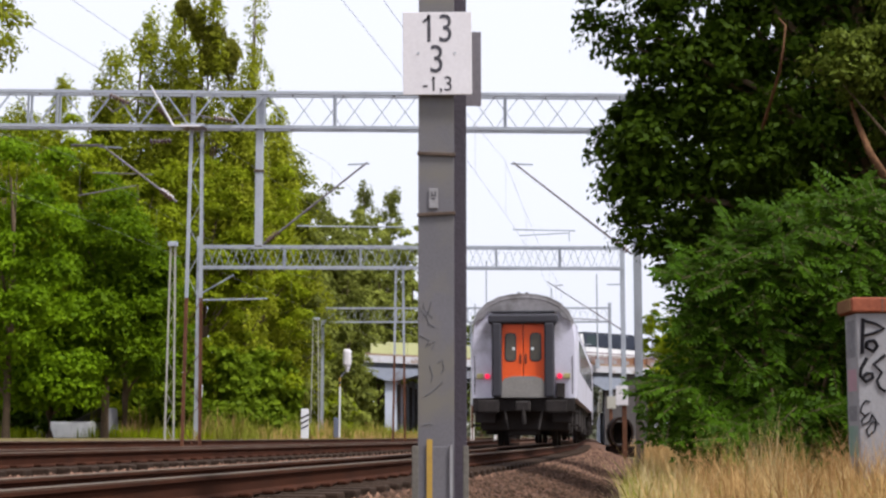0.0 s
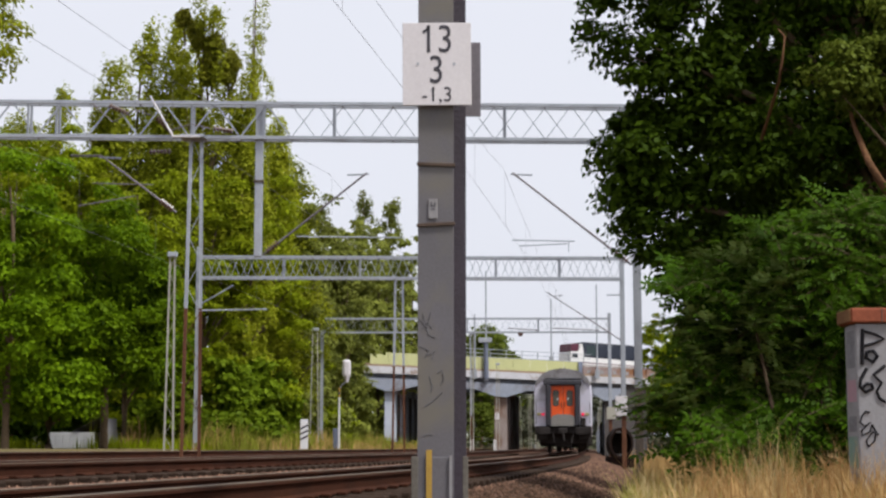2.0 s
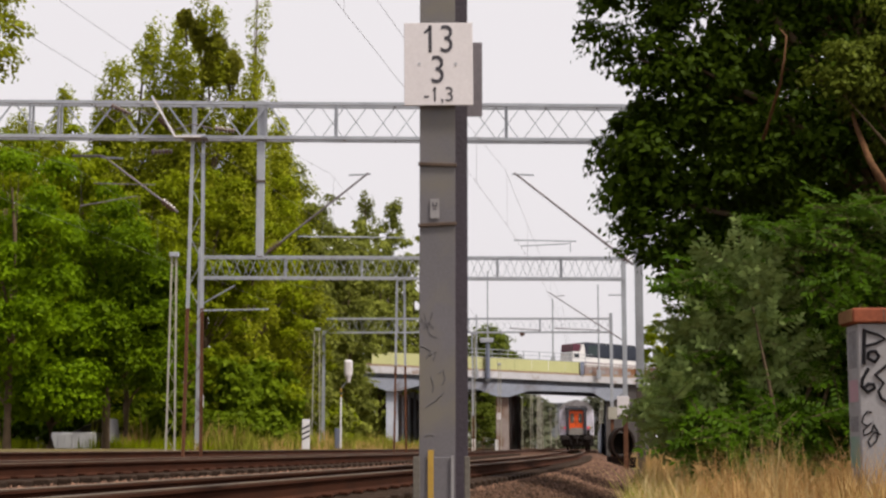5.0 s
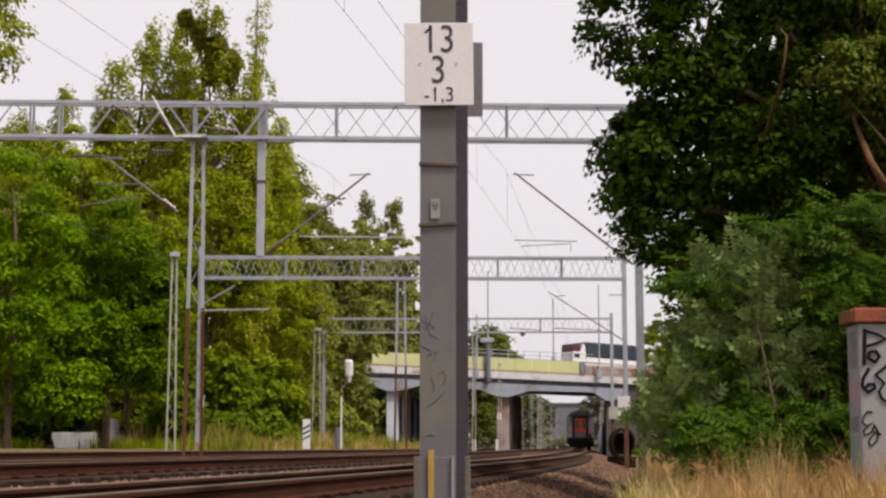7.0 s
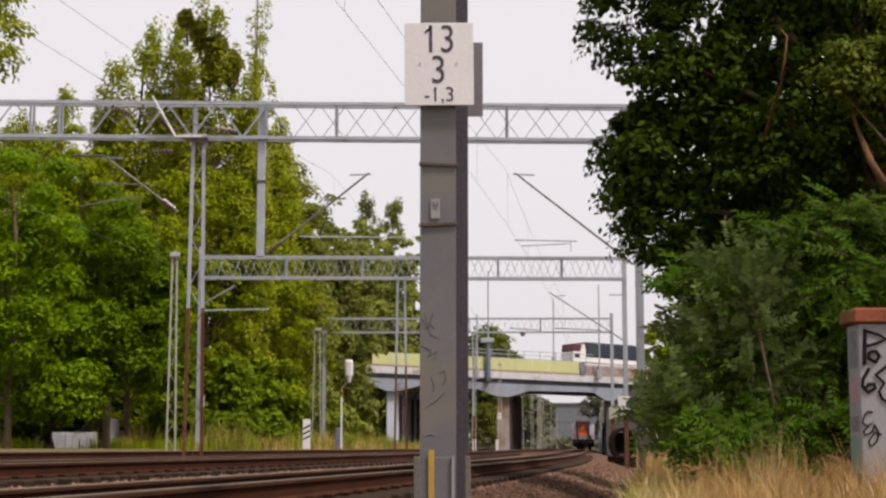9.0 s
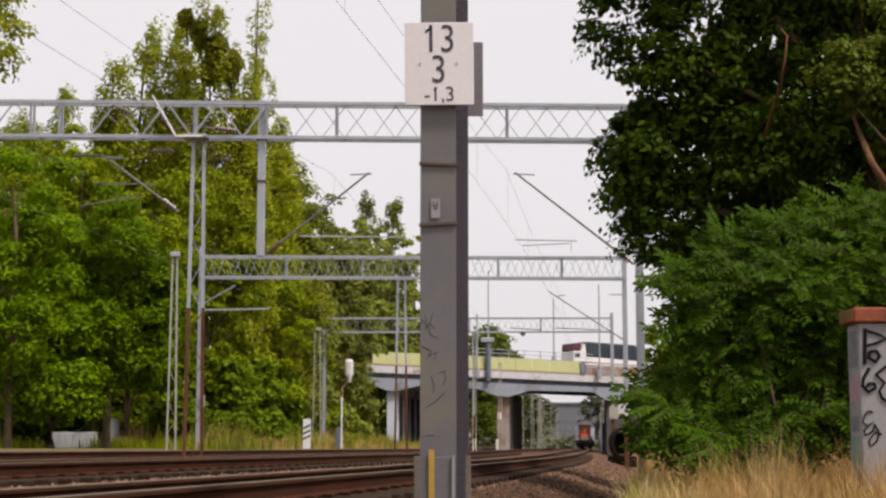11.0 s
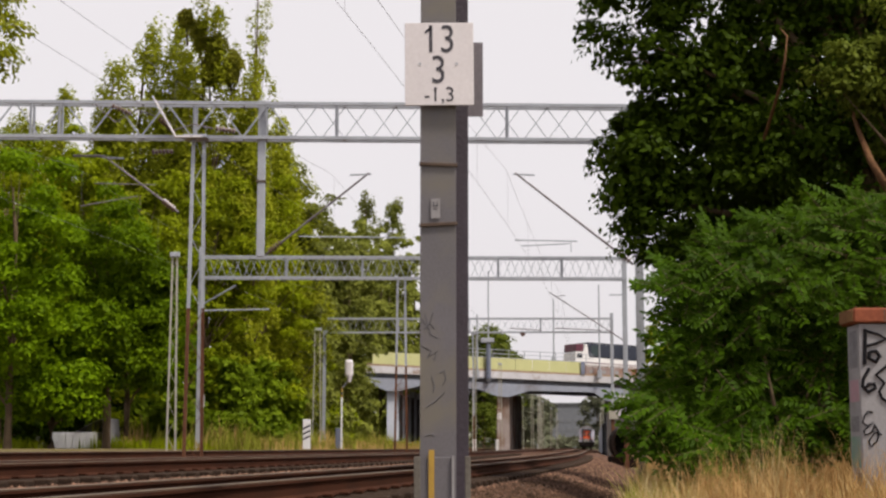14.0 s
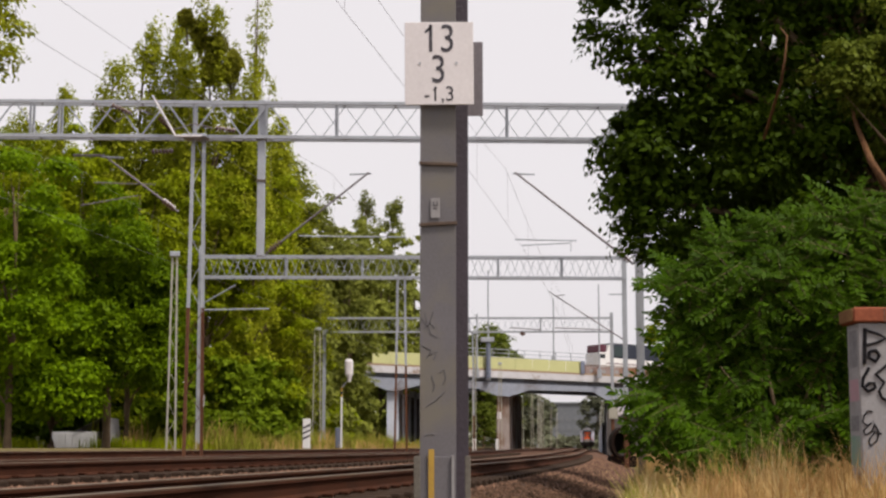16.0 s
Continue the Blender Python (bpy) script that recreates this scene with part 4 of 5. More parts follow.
    for s in (-1, 1):
        for k in range(10):
            y = 3.4 + k * 2.0
            part("side_window", boxed((s * 1.40, y, 2.1), (s * 1.425, y + 1.35, 3.0), 0.008), GLASS, t)
        for y in (1.0, L - 1.8):
            d = part("side_door", boxed((s * 1.40, y, 1.3), (s * 1.42, y + 0.8, 3.3), 0.008), COACHBODY, t)
            part("step", boxed((s * 1.2, y, 0.55), (s * 1.45, y + 0.8, 0.6), 0.01), UNDER, t)
            part("step", boxed((s * 1.2, y, 0.9), (s * 1.45, y + 0.8, 0.95), 0.01), UNDER, t)
    return t


last_coach = coach("light grey passenger coach with orange end doors and red lamps")
coaches = [last_coach] + [copy_thing(last_coach, pose(0, 100 + 27 * k, 0)) for k in range(1, 4)]
for c in coaches[1:]:
    c["label"] = "light grey passenger coach coupled in the moving train"


# ---- trees ----
def sweep(points, radii, sides=7):
    """A bent, tapered round limb through points."""
    rows = []
    for i, (q, rad) in enumerate(zip(points, radii)):
        d = Vector(points[min(i + 1, len(points) - 1)]) - Vector(points[max(i - 1, 0)])
        m = d.to_track_quat("Z", "Y").to_matrix()
        rows.append([Vector(q) + m @ Vector((rad * math.cos(6.2832 * k / sides), rad * math.sin(6.2832 * k / sides), 0)) for k in range(sides)])
    return strip(rows, close=True)


def leaf_mesh(name, centres, sizes, mat, rng, flat=0.5, long=1.7, out=None, along=None, under=None, jitter=0.45):
    """One mesh of pointed, folded leaves at the given places; under: the material of a paler lower side."""
    n = len(centres)
    nor = rng.normal(size=(n, 3))
    if out is not None:
        nor = nor * jitter + out
        nor[:, 2] += flat
    else:
        nor[:, 2] = np.abs(nor[:, 2]) + flat
    nor /= np.linalg.norm(nor, axis=1)[:, None]
    if along is not None:
        tan = along - nor * np.sum(along * nor, axis=1)[:, None]
    else:
        tan = np.cross(nor, rng.normal(size=(n, 3)))
    tan /= np.linalg.norm(tan, axis=1)[:, None] + 1e-9
    bit = np.cross(nor, tan)
    s = (sizes * rng.uniform(0.6, 1.4, n))[:, None]
    v = np.empty((n, 4, 3))
    v[:, 0] = centres - tan * s * long / 2
    v[:, 1] = centres + bit * s / 2 + nor * s * 0.14
    v[:, 2] = centres + tan * s * long / 2
    v[:, 3] = centres - bit * s / 2 + nor * s * 0.14
    if under is not None:
        v = np.concatenate([v, v[:, (0, 3, 2, 1)] - nor[:, None, :] * 0.003])
    m = len(v)
    me = bpy.data.meshes.new(name)
    me.vertices.add(m * 4)
    me.vertices.foreach_set("co", v.reshape(-1))
    me.loops.add(m * 4)
    me.loops.foreach_set("vertex_index", np.arange(m * 4, dtype=np.int32))
    me.polygons.add(m)
    me.polygons.foreach_set("loop_start", np.arange(0, m * 4, 4, dtype=np.int32))
    me.materials.append(mat)
    if under is not None:
        me.materials.append(under)
        me.polygons.foreach_set("material_index", np.repeat((0, 1), n).astype(np.int32))
    me.update(calc_edges=True)
    return me


def clumps(rng, blobs, count, shell=0.55):
    """Bough ends: places in and near the skin of a few ellipsoids (centre, radii)."""
    w = np.array([b[1][0] * b[1][1] * b[1][2] for b in blobs]) ** 0.7
    pick = rng.choice(len(blobs), count, p=w / w.sum())
    d = rng.normal(size=(count, 3))
    d /= np.linalg.norm(d, axis=1)[:, None]
    r = (shell + (1 - shell) * rng.random(count) ** 0.6) * rng.uniform(0.80, 1.03, count)
    c = np.array([b[0] for b in blobs])[pick]
    q = np.array([b[1] for b in blobs])[pick]
    return c + d * q * r[:, None]


def crown_points(rng, ends, leaves, spread, squash=0.7):
    """Leaves over the upper skin of each bough's clump, with some strays; and the way each leaf faces."""
    per = rng.choice(len(ends), leaves)
    size = rng.uniform(0.55, 1.2, len(ends)) * spread
    d = rng.normal(size=(leaves, 3))
    d /= np.linalg.norm(d, axis=1)[:, None]
    d[:, 2] = np.where(d[:, 2] < -0.3, -d[:, 2], d[:, 2])
    rad = 0.55 + 0.45 * rng.random(leaves) ** 0.5
    stray = rng.random(leaves) < 0.22
    rad = np.where(stray, rng.uniform(0.2, 1.45, leaves), rad)
    off = d * (rad * size[per])[:, None] * np.array((1, 1, squash))
    off += rng.normal(size=(leaves, 3)) * 0.06 * spread
    return ends[per] + off, d


def tree(seed, x, y, base, blobs, mat, leaves, leaf, label, trunk=0.22, boughs=160, spread=0.75, limbs=14, name="tree", lean=0.0, squash=0.7, shell=0.55):
    """A tapered trunk with limbs that reach the boughs, and a crown of single leaves. blobs: (dx, dy, z, rx, ry, rz)."""
    rng = np.random.default_rng(seed)
    t = thing(name, label, "tree" if name == "tree" else "bush", (x, y, base), group="line-side trees" if name == "tree" else "")
    bl = [((a, b, c - base), (p, q, r)) for a, b, c, p, q, r in blobs]
    ends = clumps(rng, bl, boughs, shell)
    top = max(c[2] + r[2] * 0.5 for c, r in bl)
    k0 = Vector((0, 0, -0.15))
    steps = 5
    line = [Vector((lean * (i / steps) * top + 0.12 * trunk * rng.normal() * i, 0.1 * rng.normal(), top * i / steps)) for i in range(steps + 1)]
    line[0] = k0
    part("trunk", sweep(line, [trunk * (1 - 0.85 * i / steps) for i in range(steps + 1)], 9), BARK, t, smooth=True)
    if y > 100:
        limbs = 5
    for e in ends[rng.choice(len(ends), min(limbs, len(ends)), replace=False)]:
        e = Vector(e)
        f = min(0.95, max(0.15, (e.z / top) * 0.65))
        i = min(steps - 1, int(f * steps))
        a = line[i].lerp(line[i + 1], f * steps - i)
        mid = a.lerp(e, 0.5) + Vector((0, 0, 0.08 * (e - a).length))
        r = trunk * (1 - 0.8 * f) * 0.5
        part("limb", sweep([a, mid, e], [r, r * 0.55, r * 0.12], 6), BARK, t, smooth=True)
    pts, out = crown_points(rng, ends, leaves, spread, squash)
    ok = pts[:, 2] > 0.05
    pts, out = pts[ok], out[ok]
    part("crown", leaf_mesh("crown", pts, np.full(len(pts), leaf), mat, rng, flat=0.3, out=out), mat, t)
    return t


# left side, from near to far: (seed, x, y, top, radius, kind)
BROAD = "broad-leaved green tree with full crown beside the track"
LEFT = [(1, -15.4, 56, 11.4, 3.0, "lime"), (2, -12.75, 60, 10.6, 2.5, "lime"), (3, -13.4, 67, 10.4, 2.6, "lime"), (4, -18.5, 66, 14.0, 3.6, "mid"),
        (5, -14.4, 74, 14.5, 3.2, "mid"), (6, -12.4, 82, 15.0, 3.2, "mid"), (7, -10.9, 92, 17.0, 3.2, "mid"), (8, -11.6, 99, 13.5, 3.0, "mid"),
        (9, -9.6, 104, 18.0, 2.8, "far"), (10, -8.5, 114, 18.6, 2.6, "far"), (11, -10.4, 128, 21.0, 3.2, "far"), (12, -10.6, 146, 22.5, 3.4, "far"),
        (13, -6.8, 196, 26.0, 4.4, "far"), (14, -14.2, 57.5, 5.4, 1.4, "lime"), (16, -9.9, 107, 8.5, 2.0, "mid"), (17, -8.8, 118, 10.5, 2.2, "far"),
        (18, -11.6, 108, 21.0, 3.0, "far"), (19, -3.0, 192, 17.0, 4.0, "far"), (20, -8.7, 180, 9.0, 3.0, "far"), (21, -11.6, 186, 22.0, 4.2, "far"), (22, -5.2, 214, 23.0, 4.6, "far"),
        (23, -8.6, 208, 25.0, 4.2, "far"), (24, -19.0, 172, 17.0, 4.6, "mid"), (25, -13.6, 176, 16.0, 4.0, "mid"), (26, -10.0, 98, 19.0, 2.4, "far"), (27, -7.4, 122, 19.2, 2.4, "far"), (28, -8.6, 150, 23.6, 3.4, "far"), (29, -6.2, 156, 23.4, 3.4, "far"), (30, -3.4, 186, 25.0, 3.6, "far"),
        (94, -21.2, 80, 17.2, 2.8, "mid"), (95, -18.6, 80, 17.4, 2.4, "mid"), (96, -23.6, 80, 17.6, 2.8, "mid")]
for seed, x, y, top, r, kind in LEFT:
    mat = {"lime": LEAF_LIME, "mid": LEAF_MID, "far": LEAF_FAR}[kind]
    rg = np.random.default_rng(seed + 50)
    h = top - 0.3
    bl = [(0, 0, 0.3 + h * 0.42, r * 1.05, r, h * 0.28), (rg.uniform(-0.3, 0.3) * r, 0, 0.3 + h * 0.68, r * 0.85, r * 0.85, h * 0.31)]
    bl.append((0, -0.3 * r, 0.3 + h * (0.37 if y < 70 else 0.18), r * 0.95, r * 0.9, h * (0.12 if y < 70 else 0.15)))
    for k in range(3):
        a = rg.uniform(0, 6.28)
        bl.append((math.cos(a) * r * 0.6, math.sin(a) * r * 0.6, 0.3 + h * rg.uniform(0.3, 0.75), r * 0.55, r * 0.55, r * 0.6))
    tree(seed, x, y, 0.28, bl, mat, 33000 if y < 68 else (17500 if y < 100 else (12000 if y < 130 else 7000)), 0.107 if y < 68 else (0.136 if y < 100 else (0.2 if y < 130 else 0.315)), BROAD, trunk=0.17 if y < 70 else 0.25, boughs=120 if y < 100 else 150, spread=0.8, shell=0.6)

# tall poplars behind
POPLAR = "tall slender poplar with upswept open crown"
for seed, x, y, top, r in ((31, -13.4, 86, 26.2, 1.9), (32, -17.2, 88, 24.4, 1.6), (33, -19.4, 90, 22.8, 1.3), (34, -11.0, 87, 22.0, 1.3), (35, -21.8, 88, 20.6, 1.4), (40, -15.2, 88, 25.6, 1.7),
                           (36, -9.85, 200, 35.0, 1.7), (37, -6.5, 202, 34.0, 1.6), (38, -23.4, 86, 19.4, 1.7), (39, -12.0, 98, 30.5, 1.5), (42, -19.8, 94, 18.5, 2.2), (43, -11.9, 88, 19.5, 2.2), (44, -14.0, 87, 17.5, 2.6),
                           (45, -10.1, 94, 20.2, 1.5), (46, -16.2, 92, 22.0, 2.0), (47, -9.3, 98, 17.6, 1.7)):
    bl = [(0, 0, top * 0.40, r * 1.5, r * 1.3, top * 0.33), (0.1 * r, 0, top * 0.66, r * 1.1, r * 1.0, top * 0.25), (-0.1 * r, 0, top * 0.83, r * 0.75, r * 0.75, top * 0.13), (0.25 * r, 0, top * 0.9, r * 0.45, r * 0.45, top * 0.09),
          (-0.45 * r, 0, top * 0.6, r * 0.9, r * 0.9, top * 0.2)]
    sparse = seed == 39
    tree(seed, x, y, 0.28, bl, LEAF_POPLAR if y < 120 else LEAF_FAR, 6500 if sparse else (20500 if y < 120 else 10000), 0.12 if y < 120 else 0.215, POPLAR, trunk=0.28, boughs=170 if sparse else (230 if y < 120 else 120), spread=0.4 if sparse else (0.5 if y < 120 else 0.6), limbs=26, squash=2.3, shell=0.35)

# mistletoe in the tallest poplar
for i, (x, z, r) in enumerate(((-14.45, 24.2, 0.45), (-13.75, 23.5, 0.55), (-13.6, 22.9, 0.45), (-12.65, 22.6, 0.6), (-12.9, 21.7, 0.62), (-11.75, 21.7, 0.6), (-11.9, 21.0, 0.55), (-13.1, 20.9, 0.5))):
    rg = np.random.default_rng(70 + i)
    d = rg.normal(size=(1500, 3))
    d /= np.linalg.norm(d, axis=1)[:, None]
    lump = np.array([1 + 0.35 * noise.noise((a * 1.6, b * 1.6, c * 1.6 + i)) for a, b, c in d])
    pts = d * (r * lump * rg.uniform(0.1, 1.15, 1500) ** 0.6)[:, None] * np.array((0.95, 0.95, 1.15))
    mt = thing("mistletoe", "dark round mistletoe clump in a poplar crown", "mistletoe", (x, 86.2, z), group="mistletoe clumps")
    part("foliage", leaf_mesh("foliage", pts, np.full(1500, 0.12), LEAF_PALE, rg), LEAF_PALE, mt)
    part("stem", rod((0, 0, -0.2), (0, 0.6, -r - 0.9), 0.05, 0.07, 6), BARK, mt)

# a bough of a near tree reaching in at the edge
tree(41, -14.6, 46, 0.3, [(0.9, 0, 12.2, 1.2, 1.2, 1.3), (-0.6, 0, 11.0, 1.6, 1.5, 2.0), (0.7, 0, 13.6, 0.9, 0.9, 0.9)], LEAF_POPLAR, 5500, 0.11,
     "tall tree with loose hanging twigs beside the track", trunk=0.2, boughs=70, spread=0.6, limbs=24)

# shrubs along the far side of the tracks
for seed, x, y, top, r in ((75, -11.0, 79, 4.6, 1.6), (76, -10.4, 86, 4.8, 1.6), (77, -9.8, 93, 4.4, 1.5), (51, -10.5, 74, 1.5, 1.3), (52, -9.4, 80, 1.7, 1.4), (67, -18.4, 76, 4.2, 1.9), (68, -20.8, 80, 4.4, 2.0), (69, -15.0, 80, 3.6, 1.8), (70, -12.7, 86, 4.8, 1.9), (71, -11.0, 88, 4.4, 1.8), (72, -17.6, 84, 5.0, 2.2), (53, -10.2, 96, 3.2, 1.5), (54, -8.6, 112, 3.6, 1.4), (55, -8.5, 124, 3.6, 1.3), (56, -9.2, 142, 4.6, 1.5),
                           (57, -11.8, 70, 2.2, 1.3), (58, -13.2, 74, 3.0, 1.5), (62, -19.5, 72, 3.0, 1.8), (63, -22.5, 74, 3.4, 2.0), (64, -16.5, 78, 3.4, 2.0), (65, -25.5, 78, 3.4, 2.0), (66, -12.0, 90, 3.0, 1.8), (59, 1.0, 205, 6.5, 3.0), (60, 4.5, 210, 6.0, 3.0), (61, 8.0, 230, 6.0, 3.0)):
    # Leftmost shrubs take dark oak leaves in place of shade under the canopy.
    tree(seed, x, y, 0.28, [(0, 0, 0.3 + top * 0.45, r, r, top * 0.5), (r * 0.4, 0, 0.3 + top * 0.6, r * 0.6, r * 0.6, top * 0.4)], LEAF_FRESH if seed in (51, 52, 53, 57, 58, 66, 70, 71, 75, 76, 77) else (LEAF_OAK if x < -15 else (LEAF_OLIVE if y > 200 else LEAF_MID)),
         3600, 0.185, "low leafy shrub growing beside the track", trunk=0.06, boughs=70, spread=0.5, limbs=6, name="shrub")

# right side: a spreading oak over the line
# The first blob is out of view, added to block light from above.
OAK = [(-1.0, 0.4, 9.2, 3.4, 2.6, 1.8), (1.6, 0, 6.0, 2.0, 2.0, 3.0)]
for dx, z, rad in ((-4.05, 7.7, 1.0), (-4.0, 6.7, 0.95), (-3.65, 5.75, 0.95), (-3.9, 4.75, 0.85), (-3.65, 3.95, 0.75), (-3.2, 3.4, 0.6), (-3.75, 3.2, 0.5), (-3.3, 2.8, 0.5), (-4.12, 4.5, 0.52), (-4.1, 3.85, 0.48), (-4.05, 3.35, 0.4), (-2.8, 7.5, 1.2), (-2.7, 6.3, 1.1), (-2.5, 5.1, 1.15), (-2.4, 4.0, 1.05), (-2.2, 3.2, 0.8),
                   (-1.0, 7.3, 1.3), (-0.9, 5.9, 1.25), (-0.9, 4.6, 1.2), (-0.8, 3.5, 1.0), (0.5, 7.2, 1.3), (0.5, 5.8, 1.3), (0.6, 4.4, 1.3), (0.8, 3.2, 1.0)):
    OAK.append((dx, 0, z, rad, rad, rad * 0.95))
oak = tree(81, 7.0, 23.5, -0.5, OAK, LEAF_OAK, 115000, 0.07, "large dark green oak spreading over the line side", trunk=0.3, boughs=900, spread=0.40, limbs=40, lean=-0.05, shell=0.2, squash=0.9)
for line, r0 in ((((7.0, 22.6, 2.6), (6.2, 21.0, 3.5), (5.92, 20.8, 3.78), (5.78, 20.9, 4.1), (5.7, 21.2, 4.6), (5.75, 21.9, 5.3)), 0.085), (((4.66, 22.4, 4.7), (4.62, 21.0, 5.2), (4.66, 20.9, 5.5), (4.72, 21.0, 5.85), (4.98, 22.6, 6.4)), 0.026)):
    part("limb", sweep([(a - 7.0, b - 23.5, c + 0.5) for a, b, c in line], [r0 * (1 - 0.15 * k) for k in range(len(line))], 8), REDBARK, oak, smooth=True)
tree(82, 7.0, 31.0, -0.4, [(0, 0, 4.5, 2.6, 2.2, 3.0), (0.3, 0, 7.5, 2.8, 2.2, 2.6), (2.5, 0, 5, 2.5, 2.2, 3.5), (-0.8, 0, 2.4, 1.8, 1.5, 1.5)], LEAF_OAK, 11000, 0.18,
     "dark broad-leaved tree behind the bushes", trunk=0.3, boughs=260, spread=0.7, shell=0.3)
tree(92, 7.1, 21.2, -0.5, [(-1.35, 0, 5.3, 0.75, 0.5, 0.55), (-0.9, 0.2, 4.5, 0.7, 0.5, 0.5), (-0.6, 0, 5.9, 0.8, 0.6, 0.6), (0.1, 0, 5.0, 0.8, 0.6, 0.9), (-0.2, 0, 3.8, 0.5, 0.5, 0.4)], LEAF_OLIVE, 15000, 0.05,
     "olive-leaved slender tree with bare limbs beside the oak", trunk=0.12, boughs=80, spread=0.3, limbs=30, lean=-0.06)
for seed, x, y, top, r in ((83, 28.4, 212, 19.0, 3.4), (84, 33.5, 215, 18.5, 4.5), (85, 10.3, 60, 4.0, 2.0), (86, 12.5, 75, 6.0, 2.6), (87, 10.0, 45, 3.2, 1.8)):
    tree(seed, x, y, -0.35, [(0, 0, top * 0.5, r, r, top * 0.45), (0, 0, top * 0.75, r * 0.7, r * 0.7, top * 0.22)], LEAF_MID, 9000, 0.2, "light green tree beyond the bushes", trunk=0.15, boughs=120, spread=0.7)


for seed, x, y, top, r in ((88, 16.0, 48, 9.0, 3.4), (89, 20.0, 56, 11.0, 4.0), (90, 13.0, 40, 6.0, 2.6)):
    tree(seed, x, y, -0.35, [(0, 0, top * 0.3, r, r, top * 0.3), (0, 0, top * 0.65, r * 0.9, r * 0.9, top * 0.32)], LEAF_OAK, 4000, 0.3, "dark leafy tree standing behind the bushes", trunk=0.2, boughs=140, spread=0.8)


# the swaying bush: stems with sprays of large compound leaves; each spray sways, and turns up pale undersides in the gust
def frond_points(rng, ends, n):
    """Leaflets in two rows along drooping stalks: their places, the way each one points and the way it faces."""
    out, ways, face, stalks = [], [], [], []
    for e in ends:
        d = e + np.array((0, -0.25, 0.1))
        d /= np.linalg.norm(d) + 1e-9
        for k in range(n):
            L = rng.uniform(0.30, 0.5)
            up = np.array((0.3 * d[0], -0.72, 0.7)) + rng.normal(size=3) * 0.24
            up /= np.linalg.norm(up)
            way = d * 0.7 + rng.normal(size=3) * 0.5 + np.array((0, 0, 0.12))
            way -= up * np.dot(up, way)
            way /= np.linalg.norm(way) + 1e-9
            across = np.cross(way, up)
            start = e + rng.normal(size=3) * 0.07
            pairs = 7
            tip = start + way * L - up * 0.10 * L
            stalks.append((start, tip))
            for i in range(pairs):
                f = (i + 1) / pairs
                q = start + way * L * f - up * 0.18 * L * f * f
                half = 0.052 * (1.1 - 0.45 * f)
                for sgn in (1, -1):
                    out.append(q + across * half * sgn - up * 0.012)
                    ways.append(across * sgn + way * 0.55)
                    face.append(up + across * sgn * 0.25)
            out.append(tip + way * 0.04)
            ways.append(way)
            face.append(up)
    return np.array(out), np.array(ways), np.array(face), stalks


SWAY = []


def bush(seed, x, y, base, sprays, label, tall):
    rng = np.random.default_rng(seed)
    t = thing("robinia_bush", label, "bush", (x, y, base))
    for k in range(7):
        a = rng.uniform(-0.5, 0.7)
        x0, y0 = 0.15 * rng.normal(), 0.15 * rng.normal()
        part("stem", sweep([(x0, y0, -0.1), (x0 + a * 0.5, y0, tall * 0.35), (a * 1.7, y0 + 0.2 * rng.normal(), tall * 0.85)], [0.04, 0.028, 0.01], 7), BARK, t, smooth=True)
    for dx, dy, z, r in sprays:
        root = np.array((dx, dy + 0.1, z - base - 0.12))
        ends = clumps(rng, [((dx, dy, z - base), (r, r * 0.9, r * 0.85))], max(8, int(30 * r * r / 0.36)), 0.25) - root
        pts, ways, face, stalks = frond_points(rng, ends, 5)
        me = leaf_mesh("spray", pts, np.full(len(pts), 0.046), LEAF_BUSH, rng, flat=0.0, long=2.3, out=face, along=ways, under=LEAF_SILVER, jitter=0.16)
        ob = part("spray", me, LEAF_BUSH, t, "spray of compound leaves stirred by the wind")
        ob.matrix_local = Matrix.Translation(root)
        tw = bmesh.new()
        for e in ends[::3]:
            tube(tw, (0, 0, 0), e, 0.010, 0.004, 4)
        for a, b in stalks[::2]:
            tube(tw, a, b, 0.004, 0.002, 3)
        part("twig", tw, BARK, ob)
        SWAY.append((ob, root, rng.uniform(0, 6.28), rng.uniform(0.8, 1.3), 1.0 if rng.random() < (0.62 if dx < -0.25 else 0.14) else 0.15))
    return t


bush(91, 4.02, 19.2, -0.6, [(-1.26, -0.1, 0.60, 0.31), (-0.62, -0.5, 0.2, 0.38), (-0.2, -0.45, 0.22, 0.4), (-0.98, 0.15, 1.72, 0.32), (-0.95, 0.2, 2.2, 0.30), (-1.15, 0, 0.85, 0.42), (-0.75, 0.1, 1.25, 0.42), (-0.42, 0, 1.75, 0.45), (-0.3, 0.1, 2.3, 0.45), (-0.72, 0.2, 2.15, 0.36), (-0.5, 0.2, 2.65, 0.36), (-0.75, -0.2, 0.5, 0.5), (-0.35, 0.1, 1.25, 0.65), (0.0, 0, 2.0, 0.65), (0.25, 0.2, 2.7, 0.52),
                           (0.2, -0.1, 0.6, 0.6), (0.8, 0.2, 1.4, 0.7), (0.95, 0.1, 2.2, 0.7), (1.1, 0.3, 2.9, 0.55), (-0.8, -0.3, 0.1, 0.32), (1.0, 0.3, 0.6, 0.6), (1.75, 0.5, 1.2, 0.7), (1.9, 0.4, 2.1, 0.7), (2.0, 0.5, 3.0, 0.6)],
     "wind-stirred green robinia bush in dry grass", 3.0)

# ---- graffiti cabinet ----
cab = thing("line_side_cabinet", "grey plastered cabinet with red cap and black scribbles", "cabinet", (5.03, 17.2, -0.62))
part("body", boxed((-0.475, 0, -0.1), (0.9, 0.48, 2.23), 0.015), PLASTER, cab)
